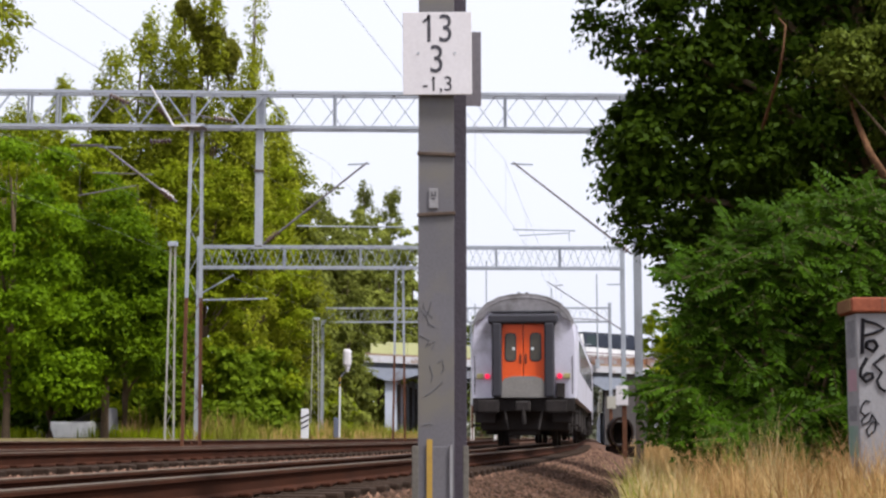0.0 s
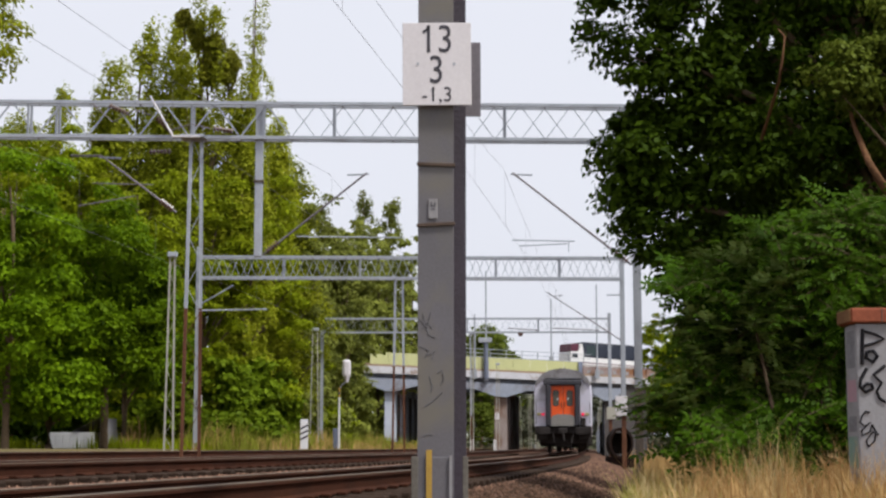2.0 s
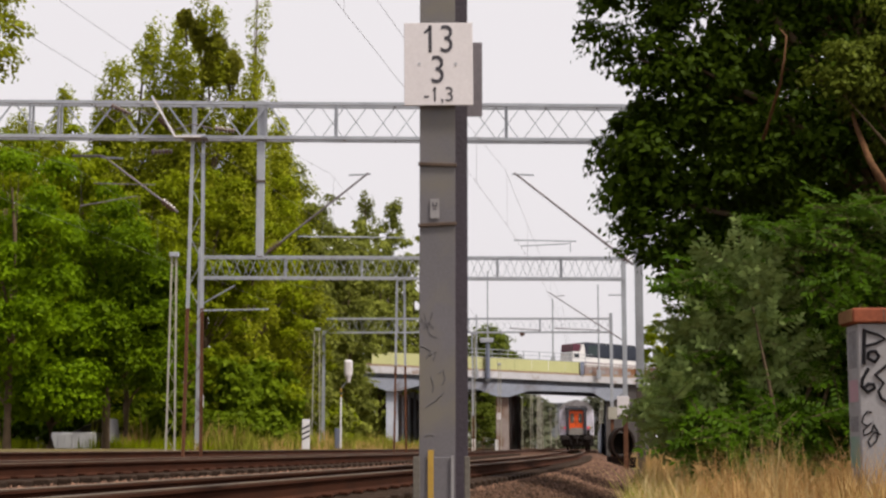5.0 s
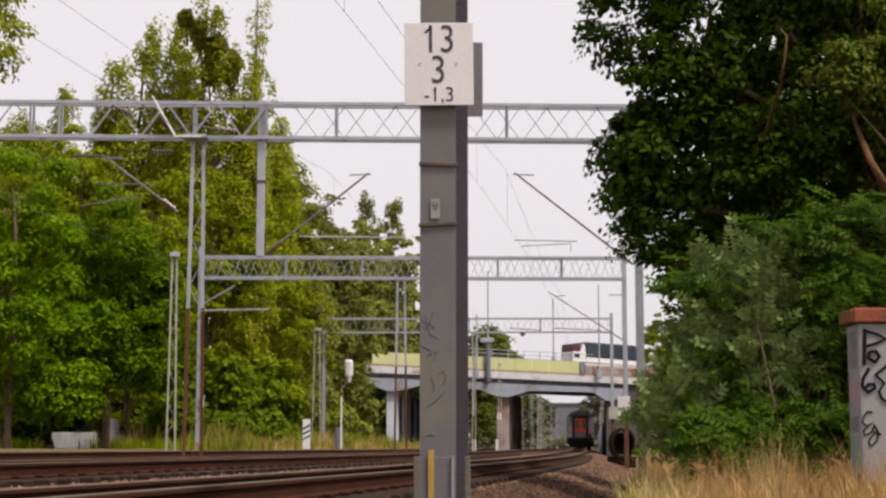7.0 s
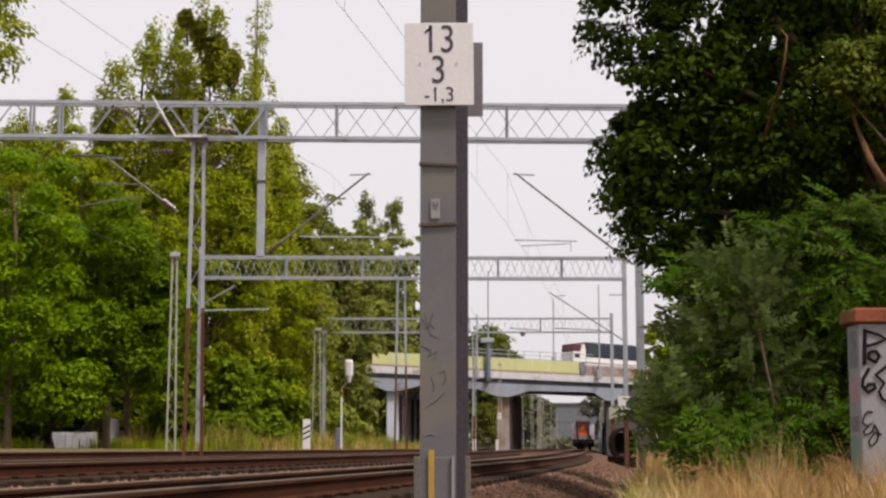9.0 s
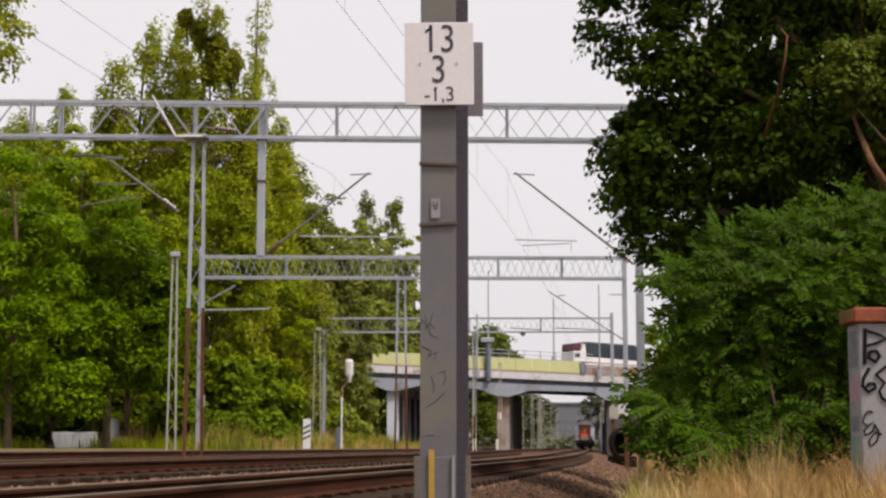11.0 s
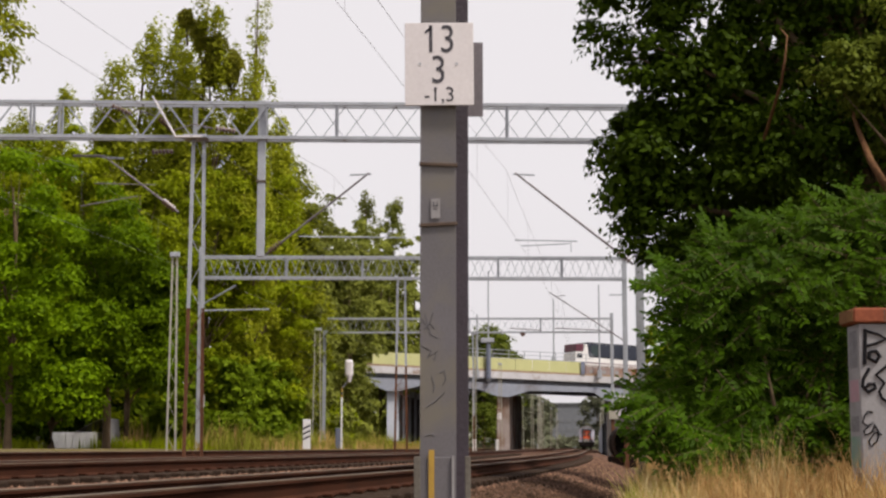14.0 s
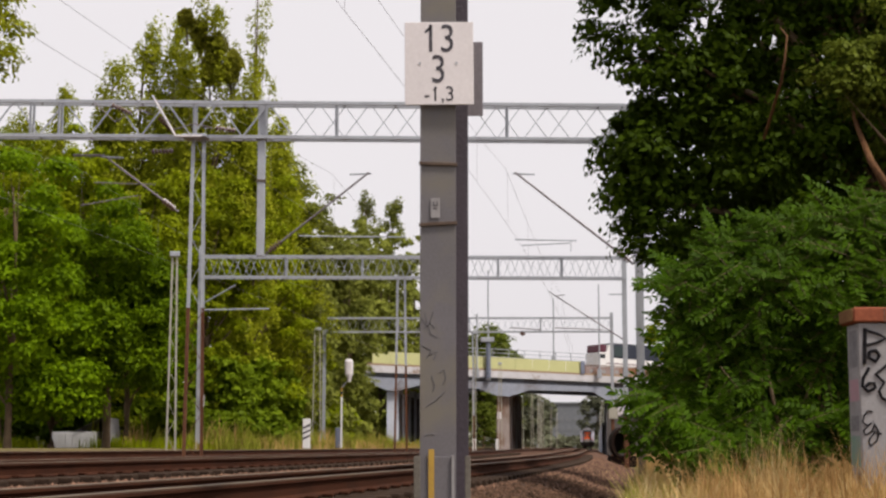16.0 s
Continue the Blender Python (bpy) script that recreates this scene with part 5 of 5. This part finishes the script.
cap = part("cap", boxed((-0.53, -0.05, 2.235), (0.95, 0.54, 2.40), 0.02), REDBRICK, cab, "rust-red capping slab")
part("cap_side", boxed((-0.55, -0.03, 2.25), (-0.532, 0.52, 2.385), 0.006), OLDWOOD, cap, "weathered wooden edge board")
for k in range(4):
    part("cap_joint", boxed((-0.2 + 0.3 * k, -0.055, 2.24), (-0.19 + 0.3 * k, -0.051, 2.39)), RUSTYPAINT, cap)
# tags sprayed on its front
for stroke, r in ((((-0.40, 2.17), (-0.41, 1.98), (-0.42, 1.78)), 0.022), (((-0.40, 2.15), (-0.26, 2.11), (-0.17, 2.06), (-0.29, 2.01), (-0.41, 1.98)), 0.017),
                  (((-0.36, 1.92), (-0.29, 1.93), (-0.25, 1.87), (-0.30, 1.81), (-0.37, 1.85), (-0.36, 1.92)), 0.022),
                  (((-0.37, 1.74), (-0.44, 1.62), (-0.45, 1.54), (-0.39, 1.48), (-0.31, 1.52), (-0.32, 1.57), (-0.38, 1.57), (-0.42, 1.53)), 0.02),
                  (((-0.17, 1.77), (-0.30, 1.67), (-0.21, 1.58), (-0.27, 1.49), (-0.24, 1.41), (-0.17, 1.37)), 0.017),
                  (((-0.35, 1.26), (-0.40, 1.27), (-0.44, 1.22), (-0.46, 1.15), (-0.41, 1.11), (-0.34, 1.16), (-0.45, 1.06), (-0.44, 1.01), (-0.36, 1.05), (-0.33, 1.13)), 0.010),
                  (((-0.33, 1.12), (-0.29, 1.05), (-0.31, 0.95), (-0.38, 0.89), (-0.40, 0.95), (-0.33, 1.05), (-0.26, 1.02)), 0.010)):
    scribble(cab, [(x, -0.004, z) for x, z in stroke], r, mat=BLACKPAINT)
# worn sprayed patches on its side
for y0, y1, z0, z1, m in ((0.06, 0.40, 1.75, 2.16, GREYSPRAY), (0.05, 0.42, 1.38, 1.62, PINKSPRAY), (0.08, 0.40, 1.05, 1.22, GREYSPRAY), (0.06, 0.42, 0.66, 1.0, GREENSPRAY), (0.04, 0.3, 0.3, 0.6, GREYSPRAY)):
    part("spray_patch", boxed((-0.4775, y0, z0), (-0.4755, y1, z1)), m, cab, "faded sprayed patch")

# ---- small line-side things ----
sig = thing("railway_signal", "white railway signal head on a slim white post", "signal")
part("post", rod((-5.77, 90, 0.2), (-5.77, 90, 3.1), 0.055, None, 10), WHITE, sig)
part("post_collar", rod((-5.77, 90, 3.1), (-5.77, 90, 3.65), 0.06, 0.05, 10), YELLOW, sig, "yellow-black banded post top")
part("post_band", rod((-5.77, 90, 3.25), (-5.77, 90, 3.4), 0.063, None, 10), INK, sig)
part("head", boxed((-5.6, 89.85, 4.25), (-5.12, 90.15, 5.25), 0.14), PLATE, sig)
part("head_tail", rod((-5.34, 90, 3.95), (-5.36, 90, 4.4), 0.09, 0.19, 12), PLATE, sig)
part("bracket", rod((-5.77, 90, 3.6), (-5.36, 90, 4.1), 0.03, None, 8), GALV, sig)
part("foot", boxed((-6.1, 89.8, 0.2), (-5.84, 90.2, 1.35), 0.03), SLATEPOST, sig)
mk = thing("striped_marker", "white marker board with black slanting stripes", "marker")
part("board", boxed((-5.31, 60, 0.2), (-5.02, 60.06, 1.32), 0.01), WHITE, mk)
for k in range(3):
    bm = bmesh.new()
    z = 0.62 + 0.2 * k
    q = [bm.verts.new(p) for p in ((-5.30, 59.995, z - 0.1), (-5.03, 59.995, z + 0.04), (-5.03, 59.995, z + 0.12), (-5.30, 59.995, z - 0.02))]
    bm.faces.new(q)
    part("stripe", bm, INK, mk)
for x, z in ((2.62, 1.0), (4.7, 0.95)):
    m2 = thing("kilometre_post", "small white stone post beside the far track", "post", group="small white posts")
    part("stone", boxed((x, 140, -0.1), (x + 0.3, 140.2, z), 0.04), WHITE, m2)
pl2 = thing("pier_plate", "small pale plate on the bridge pier", "sign")
part("plate", boxed((5.3, 153.3, 2.95), (5.75, 153.36, 3.6), 0.02), PLATE, pl2)

culvert = thing("concrete_ring", "dark weathered concrete ring lying in the verge", "pipe", (8.24, 72, -0.55))
bm = bmesh.new()
ringp = []
for i in range(24):
    a = 2 * math.pi * i / 24
    ringp.append((math.cos(a), math.sin(a)))
rows = []
for r, yv in ((0.55, 0.0), (0.55, 1.6), (0.45, 1.6), (0.45, 0.0), (0.55, 0.0)):
    rows.append([(c * r * 1.0, yv, 1.0 + s * r * 1.3) for c, s in ringp])
part("ring", strip(rows, close=True), OLDCONC, culvert)
# Dark disc added inside so that the hole reads as shaded.
part("hole_shade_disc", rod((0, 1.2, 1.0), (0, 1.3, 1.0), 0.5, None, 20), UNDER, culvert)
part("block", boxed((-0.6, 0.1, -0.1), (0.6, 1.5, 0.4), 0.05), OLDCONC, culvert)

shed = thing("low_shed", "pale low shed behind the trees", "shed", (-15.1, 64, 0.25))
part("wall", boxed((-0.75, 0, -0.1), (1.1, 3, 0.62), 0.01), WHITE, shed)
for k in range(6):
    part("board", boxed((-0.72 + 0.29 * k, -0.03, 0.0), (-0.46 + 0.29 * k, -0.002, 0.52 + 0.03 * (k % 3)), 0.008), WHITE, shed)
rf = strip([[(0.2, -0.1, 0.65), (1.35, -0.1, 1.2), (1.45, -0.1, 0.1)], [(0.2, 3.1, 0.65), (1.35, 3.1, 1.2), (1.45, 3.1, 0.1)]])
part("roof", rf, PLASTER, shed)

# ---- far background beyond the bridge ----
hall = thing("far_building", "long grey building far beyond the bridge, coloured with haze", "building", (50, 620, 0))
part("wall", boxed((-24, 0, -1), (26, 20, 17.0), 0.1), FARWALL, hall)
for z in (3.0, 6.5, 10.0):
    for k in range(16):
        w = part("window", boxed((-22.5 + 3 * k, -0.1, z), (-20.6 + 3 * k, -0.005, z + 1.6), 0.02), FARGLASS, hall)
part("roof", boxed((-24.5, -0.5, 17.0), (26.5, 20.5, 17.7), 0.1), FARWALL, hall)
for seed, x, y, top, r in ((201, 22, 420, 15, 6), (202, 12, 380, 14, 5), (203, 46, 470, 17, 6), (204, 2, 340, 14, 5), (205, 58, 520, 18, 7), (206, 34, 540, 16, 5), (207, 66, 430, 15, 7), (208, 4, 260, 14, 4.5),
                           (209, -2, 240, 16, 4.5), (213, 6.6, 255, 20.5, 4.6), (214, 10.0, 262, 17.0, 4.0), (210, 30, 230, 10, 4), (211, 12.5, 300, 12, 3.5), (212, 38, 330, 12, 4.5)):
    # LEAF_DIST brings the distance haze in as leaf colour.
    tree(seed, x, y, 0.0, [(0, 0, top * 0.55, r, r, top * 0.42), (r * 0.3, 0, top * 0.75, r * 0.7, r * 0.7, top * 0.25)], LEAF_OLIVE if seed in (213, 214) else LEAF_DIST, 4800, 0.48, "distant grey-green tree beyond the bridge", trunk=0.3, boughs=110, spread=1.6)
for y, s in ((196, -5.4), (204, -8.6), (212, -10.6), (224, -6.2), (238, -9.4), (282, -8.5), (215, 2.8), (215, -7), (260, 2.8), (260, -7), (310, 2.8), (310, -7), (360, 2.8), (360, -7)):
    p = beside(y, s)
    lone_mast(p.x, p.y, -0.6, 7.8, 0.35, 0.25)

rg = np.random.default_rng(77)
n = 12000
fx = rg.uniform(-260, 330, n)
fy = 430 + 60 * rg.random(n) + 0.1 * np.abs(fx - 40)
fh = np.array([7 + 5 * noise.noise((a * 0.04, 0, 7)) + 2 * noise.noise((a * 0.17, 3, 7)) for a in fx])
fh = np.where((fx > 30) & (fx < 75), 3.0, fh)
woods = np.stack([fx, fy, fh * rg.random(n)], 1)
tagged(new("far_woods", leaf_mesh("far_woods", woods, np.full(n, 1.6), LEAF_DIST, rg)), "woods along the horizon in haze-greyed green", "woods", kind="stuff")

# ---- overhead wires ----
def wire(pts, r, name="contact_wire"):
    cu = bpy.data.curves.new(name, "CURVE")
    cu.dimensions = "3D"
    sp = cu.splines.new("POLY")
    sp.points.add(len(pts) - 1)
    for q, p in zip(sp.points, pts):
        q.co = (*p, 1)
    cu.bevel_depth, cu.bevel_resolution = r, 0
    cu.materials.append(WIRE)
    return tagged(new(name, cu), "thin overhead catenary wire above the track", "wire", "overhead wires")


def span(s, zc, zm, r=0.0035):
    ys = [4, 35.6, 65, 98, 145, 200, 260, 330]
    mess, con = [], []
    for a, b in zip(ys, ys[1:]):
        for i in range(8):
            f = i / 8
            y = a + (b - a) * f
            mess.append(beside(y, s, zm - 0.55 * 4 * f * (1 - f)))
            con.append(beside(y, s, zc))
    wire(mess, r, "messenger_wire")
    wire(con, r)
    for y in range(6, 100, 6):
        f = 0
        for a, b in zip(ys, ys[1:]):
            if a <= y < b:
                f = (y - a) / (b - a)
        wire([beside(y, s, zc), beside(y, s, zm - 2.2 * f * (1 - f))], r * 0.6, "dropper_wire")


span(0.1, 5.35, 6.6)
span(-4.0, 5.35, 6.6)
span(-10.2, 5.5, 6.9)

# ---- grass ----
def grass(name, label, mat, rng, xs, ys, zs, h, w, bend=0.35):
    """Blades and stalks: tapered strips of two segments, joined into one mesh."""
    n = len(xs)
    a = rng.uniform(0, 6.283, n)
    hh = h * rng.uniform(0.45, 1.2, n)
    lean = rng.uniform(0.05, bend, n) * hh
    dx, dy = np.cos(a), np.sin(a)
    ww = w * rng.uniform(0.6, 1.4, n)
    v = np.empty((n, 5, 3))
    base = np.stack([xs, ys, zs - 0.03], 1)
    sidev = np.stack([-dy, dx, np.zeros(n)], 1) * ww[:, None] / 2
    mid = base + np.stack([dx * lean * 0.3, dy * lean * 0.3, hh * 0.6], 1)
    tip = base + np.stack([dx * lean, dy * lean, hh], 1)
    v[:, 0], v[:, 1], v[:, 2], v[:, 3], v[:, 4] = base - sidev, base + sidev, mid + sidev * 0.8, mid - sidev * 0.8, tip
    me = bpy.data.meshes.new(name)
    me.vertices.add(n * 5)
    me.vertices.foreach_set("co", v.reshape(-1))
    o = np.arange(n)[:, None] * 5
    idx = np.concatenate([o + np.array([[0, 1, 2, 3]]), o + np.array([[3, 2, 4]])], 1).astype(np.int32).reshape(-1)
    me.loops.add(n * 7)
    me.loops.foreach_set("vertex_index", idx)
    st = (np.arange(n)[:, None] * 7 + np.array([[0, 4]])).astype(np.int32).reshape(-1)
    me.polygons.add(n * 2)
    me.polygons.foreach_set("loop_start", st)
    me.update(calc_edges=True)
    me.materials.append(mat)
    return tagged(new(name, me), label, "grass", kind="stuff")


def verge(rng, n, y0, y1, s0, s1):
    ys = rng.uniform(y0, y1, n)
    ss = s0 + (s1 - s0) * rng.random(n)
    xs = np.array([line_x(y) for y in ys]) + ss
    zs = np.array([ground_z(s) for s in ss])
    return xs, ys, zs


def patch(x, y, k=0.5):
    """Where grass grows thick: 0 to 1."""
    return np.array([0.5 + 0.5 * noise.noise((a * k, b * k, 2.0)) + 0.25 * noise.noise((a * k * 4, b * k * 4, 5.0)) for a, b in zip(x, y)])


def meadow(name, label, mat, n, area, h, w, keep, bend=0.35):
    rng = np.random.default_rng(n)
    x, y, z = verge(rng, n, *area)
    k = patch(x, y)
    ok = keep(x, y, k + rng.uniform(-0.15, 0.15, n))
    x, y, z, k = x[ok], y[ok], z[ok], k[ok]
    grass(name, label, mat, rng, x, y, z, h * (0.55 + 0.75 * k), w, bend)


DRY = "tall dry straw-coloured grass on the verge"


def tufts(label, mat, seed, n, area, blades, h, w, keep, reach=0.16):
    """Grass in tufts: blades that lean out from each tuft's middle, joined into one mesh."""
    rng = np.random.default_rng(seed)
    x, y, z = verge(rng, n, *area)
    k = patch(x, y, 0.7)
    ok = keep(x, y, k)
    x, y, z, k = (np.repeat(q[ok], blades) for q in (x, y, z, k))
    m = len(x)
    tall = np.repeat(rng.uniform(0.32, 1.0, m // blades) ** 1.3 * 1.5, blades) * (0.55 + 0.6 * k)
    a, rad = rng.uniform(0, 6.283, m), rng.random(m) ** 0.7
    x, y = x + np.cos(a) * rad * reach, y + np.sin(a) * rad * reach
    grass("dry_grass", label, mat, rng, x, y, z, h * tall * (1 - 0.35 * rad), w, 0.75)


tufts(DRY, STRAW, 3, 2100, (9.5, 30, 2.5, 10.0), 34, 0.80, 0.0075, lambda x, y, k: (x > 0.128 * y + 0.3 * (k - 0.5)) & (k > 0.36))
tufts("pale dry grass sprawling at the ballast edge", PALESTRAW, 5, 900, (12, 21, 1.5, 6.0), 30, 0.62, 0.008, lambda x, y, k: (x > 0.121 * y) & (x < 0.17 * y) & (k > 0.4), 0.2)
tufts(DRY, STRAW, 4, 500, (30, 90, 3.4, 9.0), 24, 0.8, 0.022, lambda x, y, k: k > 0.48, 0.3)
meadow("dry_grass", DRY, STRAW, 12000, (9, 30, 2.5, 10.0), 0.5, 0.008, lambda x, y, k: (x > 0.122 * y + 0.25 * (k - 0.5)), 0.9)
meadow("dry_grass", DRY, STRAW, 900, (11, 20, 2.5, 9.0), 0.86, 0.007, lambda x, y, k: (x > 0.185 * y) & (k > 0.52), 0.4)
meadow("dry_grass", "russet seed stalks among the dry grass", BROWNSTRAW, 7000, (9.5, 26, 2.5, 9.5), 0.78, 0.009, lambda x, y, k: (x > 0.165 * y) & (k > 0.42), 0.8)
meadow("dry_grass", "tall pale clump of dry stalks before the bush", PALESTRAW, 1100, (15.2, 16.8, 4.2, 5.6), 0.86, 0.009, lambda x, y, k: (x - 3.25) ** 2 + (y - 16.0) ** 2 < 0.05, 0.3)
tufts("russet seeding grass by the cabinet", BROWNSTRAW, 17, 420, (13.5, 18.5, 3.5, 8.5), 30, 0.72, 0.009, lambda x, y, k: (x > 0.215 * y) & (k > 0.42), 0.2)
tufts("pale dry grass in loose clumps", PALESTRAW, 19, 260, (12, 18, 3.0, 8.0), 26, 0.66, 0.008, lambda x, y, k: (x > 0.19 * y) & (k > 0.55), 0.22)
meadow("green_grass", "fresh green weeds among the dry grass", WEED, 12000, (10, 28, 2.5, 9.0), 0.55, 0.014, lambda x, y, k: (x > 0.117 * y) & ((k < 0.46) | (x < 0.165 * y)), 0.7)
meadow("green_grass", "yellow-green grass between tracks and trees", GREENGRASS, 9000, (66, 150, -19.0, -13.2), 0.6, 0.03, lambda x, y, k: k > 0.45, 0.8)
tufts("yellow-green weeds between tracks and trees", GREENGRASS, 8, 620, (64, 140, -19.0, -13.4), 24, 1.15, 0.04, lambda x, y, k: k > 0.42, 0.45)
tufts("straw-coloured weeds under the tree edge", STRAW, 11, 260, (64, 120, -18.0, -13.8), 22, 1.1, 0.035, lambda x, y, k: k > 0.55, 0.4)
meadow("dry_grass", "thin dry grass beside the far track", STRAW, 5000, (70, 150, -15.5, -12.8), 0.6, 0.025, lambda x, y, k: k > 0.5)
meadow("green_grass", "dark green undergrowth below the trees", LEAF_MID, 9000, (62, 76, -26.0, -14.0), 0.5, 0.03, lambda x, y, k: (k > 0.45) & ((x < -18.2) | (x > -14.6)))

# ---- sleepers and loose stones ----
bm = boxed((-1.3, -0.12, -0.2), (1.3, 0.12, 0.0), 0.02)
SLEEPER_MESH = bpy.data.meshes.new("sleeper")
bm.to_mesh(SLEEPER_MESH)
bm.free()
SLEEPER_MESH.materials.append(SLEEPER)


def lay_sleepers(t, s, z, lo, hi, step=0.62):
    y = lo
    while y < hi:
        ob = part("sleeper", SLEEPER_MESH, SLEEPER, t)
        p = beside(y, s, z - 0.168)
        ob.matrix_local = pose(p.x, p.y, p.z, 0, 0, -math.degrees(math.atan(line_slope(y))))
        y += step


lay_sleepers(near_track, 0.0, -0.012, -10, 90)
lay_sleepers(middle_track, -4.05, 0.09, -10, 90)
lay_sleepers(far_track, -10.2, 0.165, -8, 90)

bm = boxed((-0.045, -0.05, 0.0), (0.045, 0.05, 0.032), 0.01)
CLIP_MESH = bpy.data.meshes.new("rail_clip")
bm.to_mesh(CLIP_MESH)
bm.free()
CLIP_MESH.materials.append(RAILSIDE)
for t, s0, z0, c0 in ((near_track, 0.0, -0.012, 0.0), (middle_track, -4.05, 0.09, 0.0)):
    y = 8.6
    while y < 38:
        for s in (0.755 + 0.12, -0.755 + 0.12):
            p = beside(y, s0 + s, z0 - 0.166)
            ob = part("rail_clip", CLIP_MESH, RAILSIDE, t)
            ob.matrix_local = pose(p.x, p.y, p.z, 0, 0, -math.degrees(math.atan(line_slope(y))))
        y += 0.62

rg = np.random.default_rng(9)


def stones(n, y0, y1, s0, s1, size, mat=STONE):
    """Angular ballast stones scattered over the bed, joined into one mesh."""
    prof = sorted(BED)
    iv = np.array([(1, 0, 0), (0, 1, 0), (-1, 0, 0), (0, -1, 0), (0.2, 0.1, 0.9), (-0.1, 0, -0.9)], dtype=float)
    fi = np.array([(0, 1, 4), (1, 2, 4), (2, 3, 4), (3, 0, 4), (1, 0, 5), (2, 1, 5), (3, 2, 5), (0, 3, 5)])
    ys = y0 + (y1 - y0) * rg.random(n) ** 1.5
    ss = rg.uniform(s0, s1, n)
    zz = np.interp(ss, [p[0] for p in prof], [p[1] for p in prof])
    c = np.array([beside(y, s, z) for y, s, z in zip(ys, ss, zz)])
    sc = size * rg.uniform(0.5, 1.3, (n, 1, 1)) * rg.uniform(0.6, 1.2, (n, 1, 3))
    turn = rg.uniform(0, 6.283, (n, 1))
    sp = iv[None] * rg.uniform(0.75, 1.25, (n, len(iv), 3))
    sp = np.stack([sp[..., 0] * np.cos(turn) - sp[..., 1] * np.sin(turn), sp[..., 0] * np.sin(turn) + sp[..., 1] * np.cos(turn), sp[..., 2]], 2)
    v = c[:, None, :] + sp * sc * 1.1
    me = bpy.data.meshes.new("loose_ballast")
    k = len(fi)
    me.vertices.add(n * len(iv))
    me.vertices.foreach_set("co", v.reshape(-1))
    me.loops.add(n * k * 3)
    me.loops.foreach_set("vertex_index", (fi[None] + (np.arange(n) * len(iv))[:, None, None]).astype(np.int32).reshape(-1))
    me.polygons.add(n * k)
    me.polygons.foreach_set("loop_start", np.arange(0, n * k * 3, 3, dtype=np.int32))
    me.update(calc_edges=True)
    me.materials.append(mat)
    return tagged(new("loose_ballast", me), "loose angular brown ballast stones", "ballast", kind="stuff")


# The right shoulder takes the darker stones.
stones(11500, 9, 48, 0.85, 3.1, 0.034, DARKSTONE)
stones(6000, 30, 78, 0.9, 3.0, 0.04)
stones(9000, 8, 60, -0.7, 1.5, 0.036)
stones(9000, 10, 48, -3.2, -0.9, 0.034)
stones(5000, 15, 50, -9.2, -5.0, 0.034)


# ---- what moves ----
SPEED = 17.4


def coach_pose(y):
    """A coach whose rear end stands at y on the near track."""
    k = math.degrees(math.atan2(line_x(y + 22) - line_x(y + 3), 19))
    return pose(line_x(y), y, 0.0, 0, 0, -k)


def bus_pose(u):
    p = b3(u, 9.0, 8.355 + grade(u)) + Vector((0, 0, 0.4))
    return Matrix.Translation(p) @ pose(0, 0, 0, 0, 0, math.degrees(math.atan2(AX.y, AX.x))) @ pose(0, 0, 0, 0, 1.9, 0)


def motions():
    times = [0.5 * i for i in range(33)]
    for i, c in enumerate(coaches):
        walk(c, [(t, coach_pose(41.9 + SPEED * t + 26.6 * i)) for t in times])
    walk(the_bus, [(t, bus_pose(u)) for t, u in ((0, 23.5), (4.0, 23.5), (9.0, 23.5), (11.3, 23.5), (13.0, 23.5), (13.5, 23.56), (14.0, 23.8), (14.5, 24.25), (15.0, 24.9), (15.5, 25.7), (16.0, 26.8))])
    for ob, root, phase, rate, loose in SWAY:
        free = loose * (1.0 if root[0] < 0.1 else 0.25)
        rows = []
        for i in range(33):
            t = 0.5 * i
            gust = 0.6 + 0.4 * math.sin(0.7 * t + 0.4)
            a = gust * 5.0 * math.sin(2.1 * rate * t + phase)
            b = gust * 5.0 * math.sin(1.7 * rate * t + phase * 1.7)
            push = np.interp(t, (0, 1.5, 3.5, 7, 9, 12.5, 14.5, 16), (0.15, 0.06, 0.14, 0.1, 0.04, -0.1, -0.1, -0.06)) * (1.0 if root[0] < 0 else 0.35)
            turn_up = 112 * free * np.interp(t, (0, 1.0, 3.0, 4, 7.5, 9.0, 11), (0.1, 0.1, 0.85, 0.92, 1.0, 0.8, 0.0))
            rows.append((t, pose(root[0] + push, root[1], root[2] - abs(push) * 0.15, b - turn_up, a + 20 * push, 0)))
        walk(ob, rows)


motions()
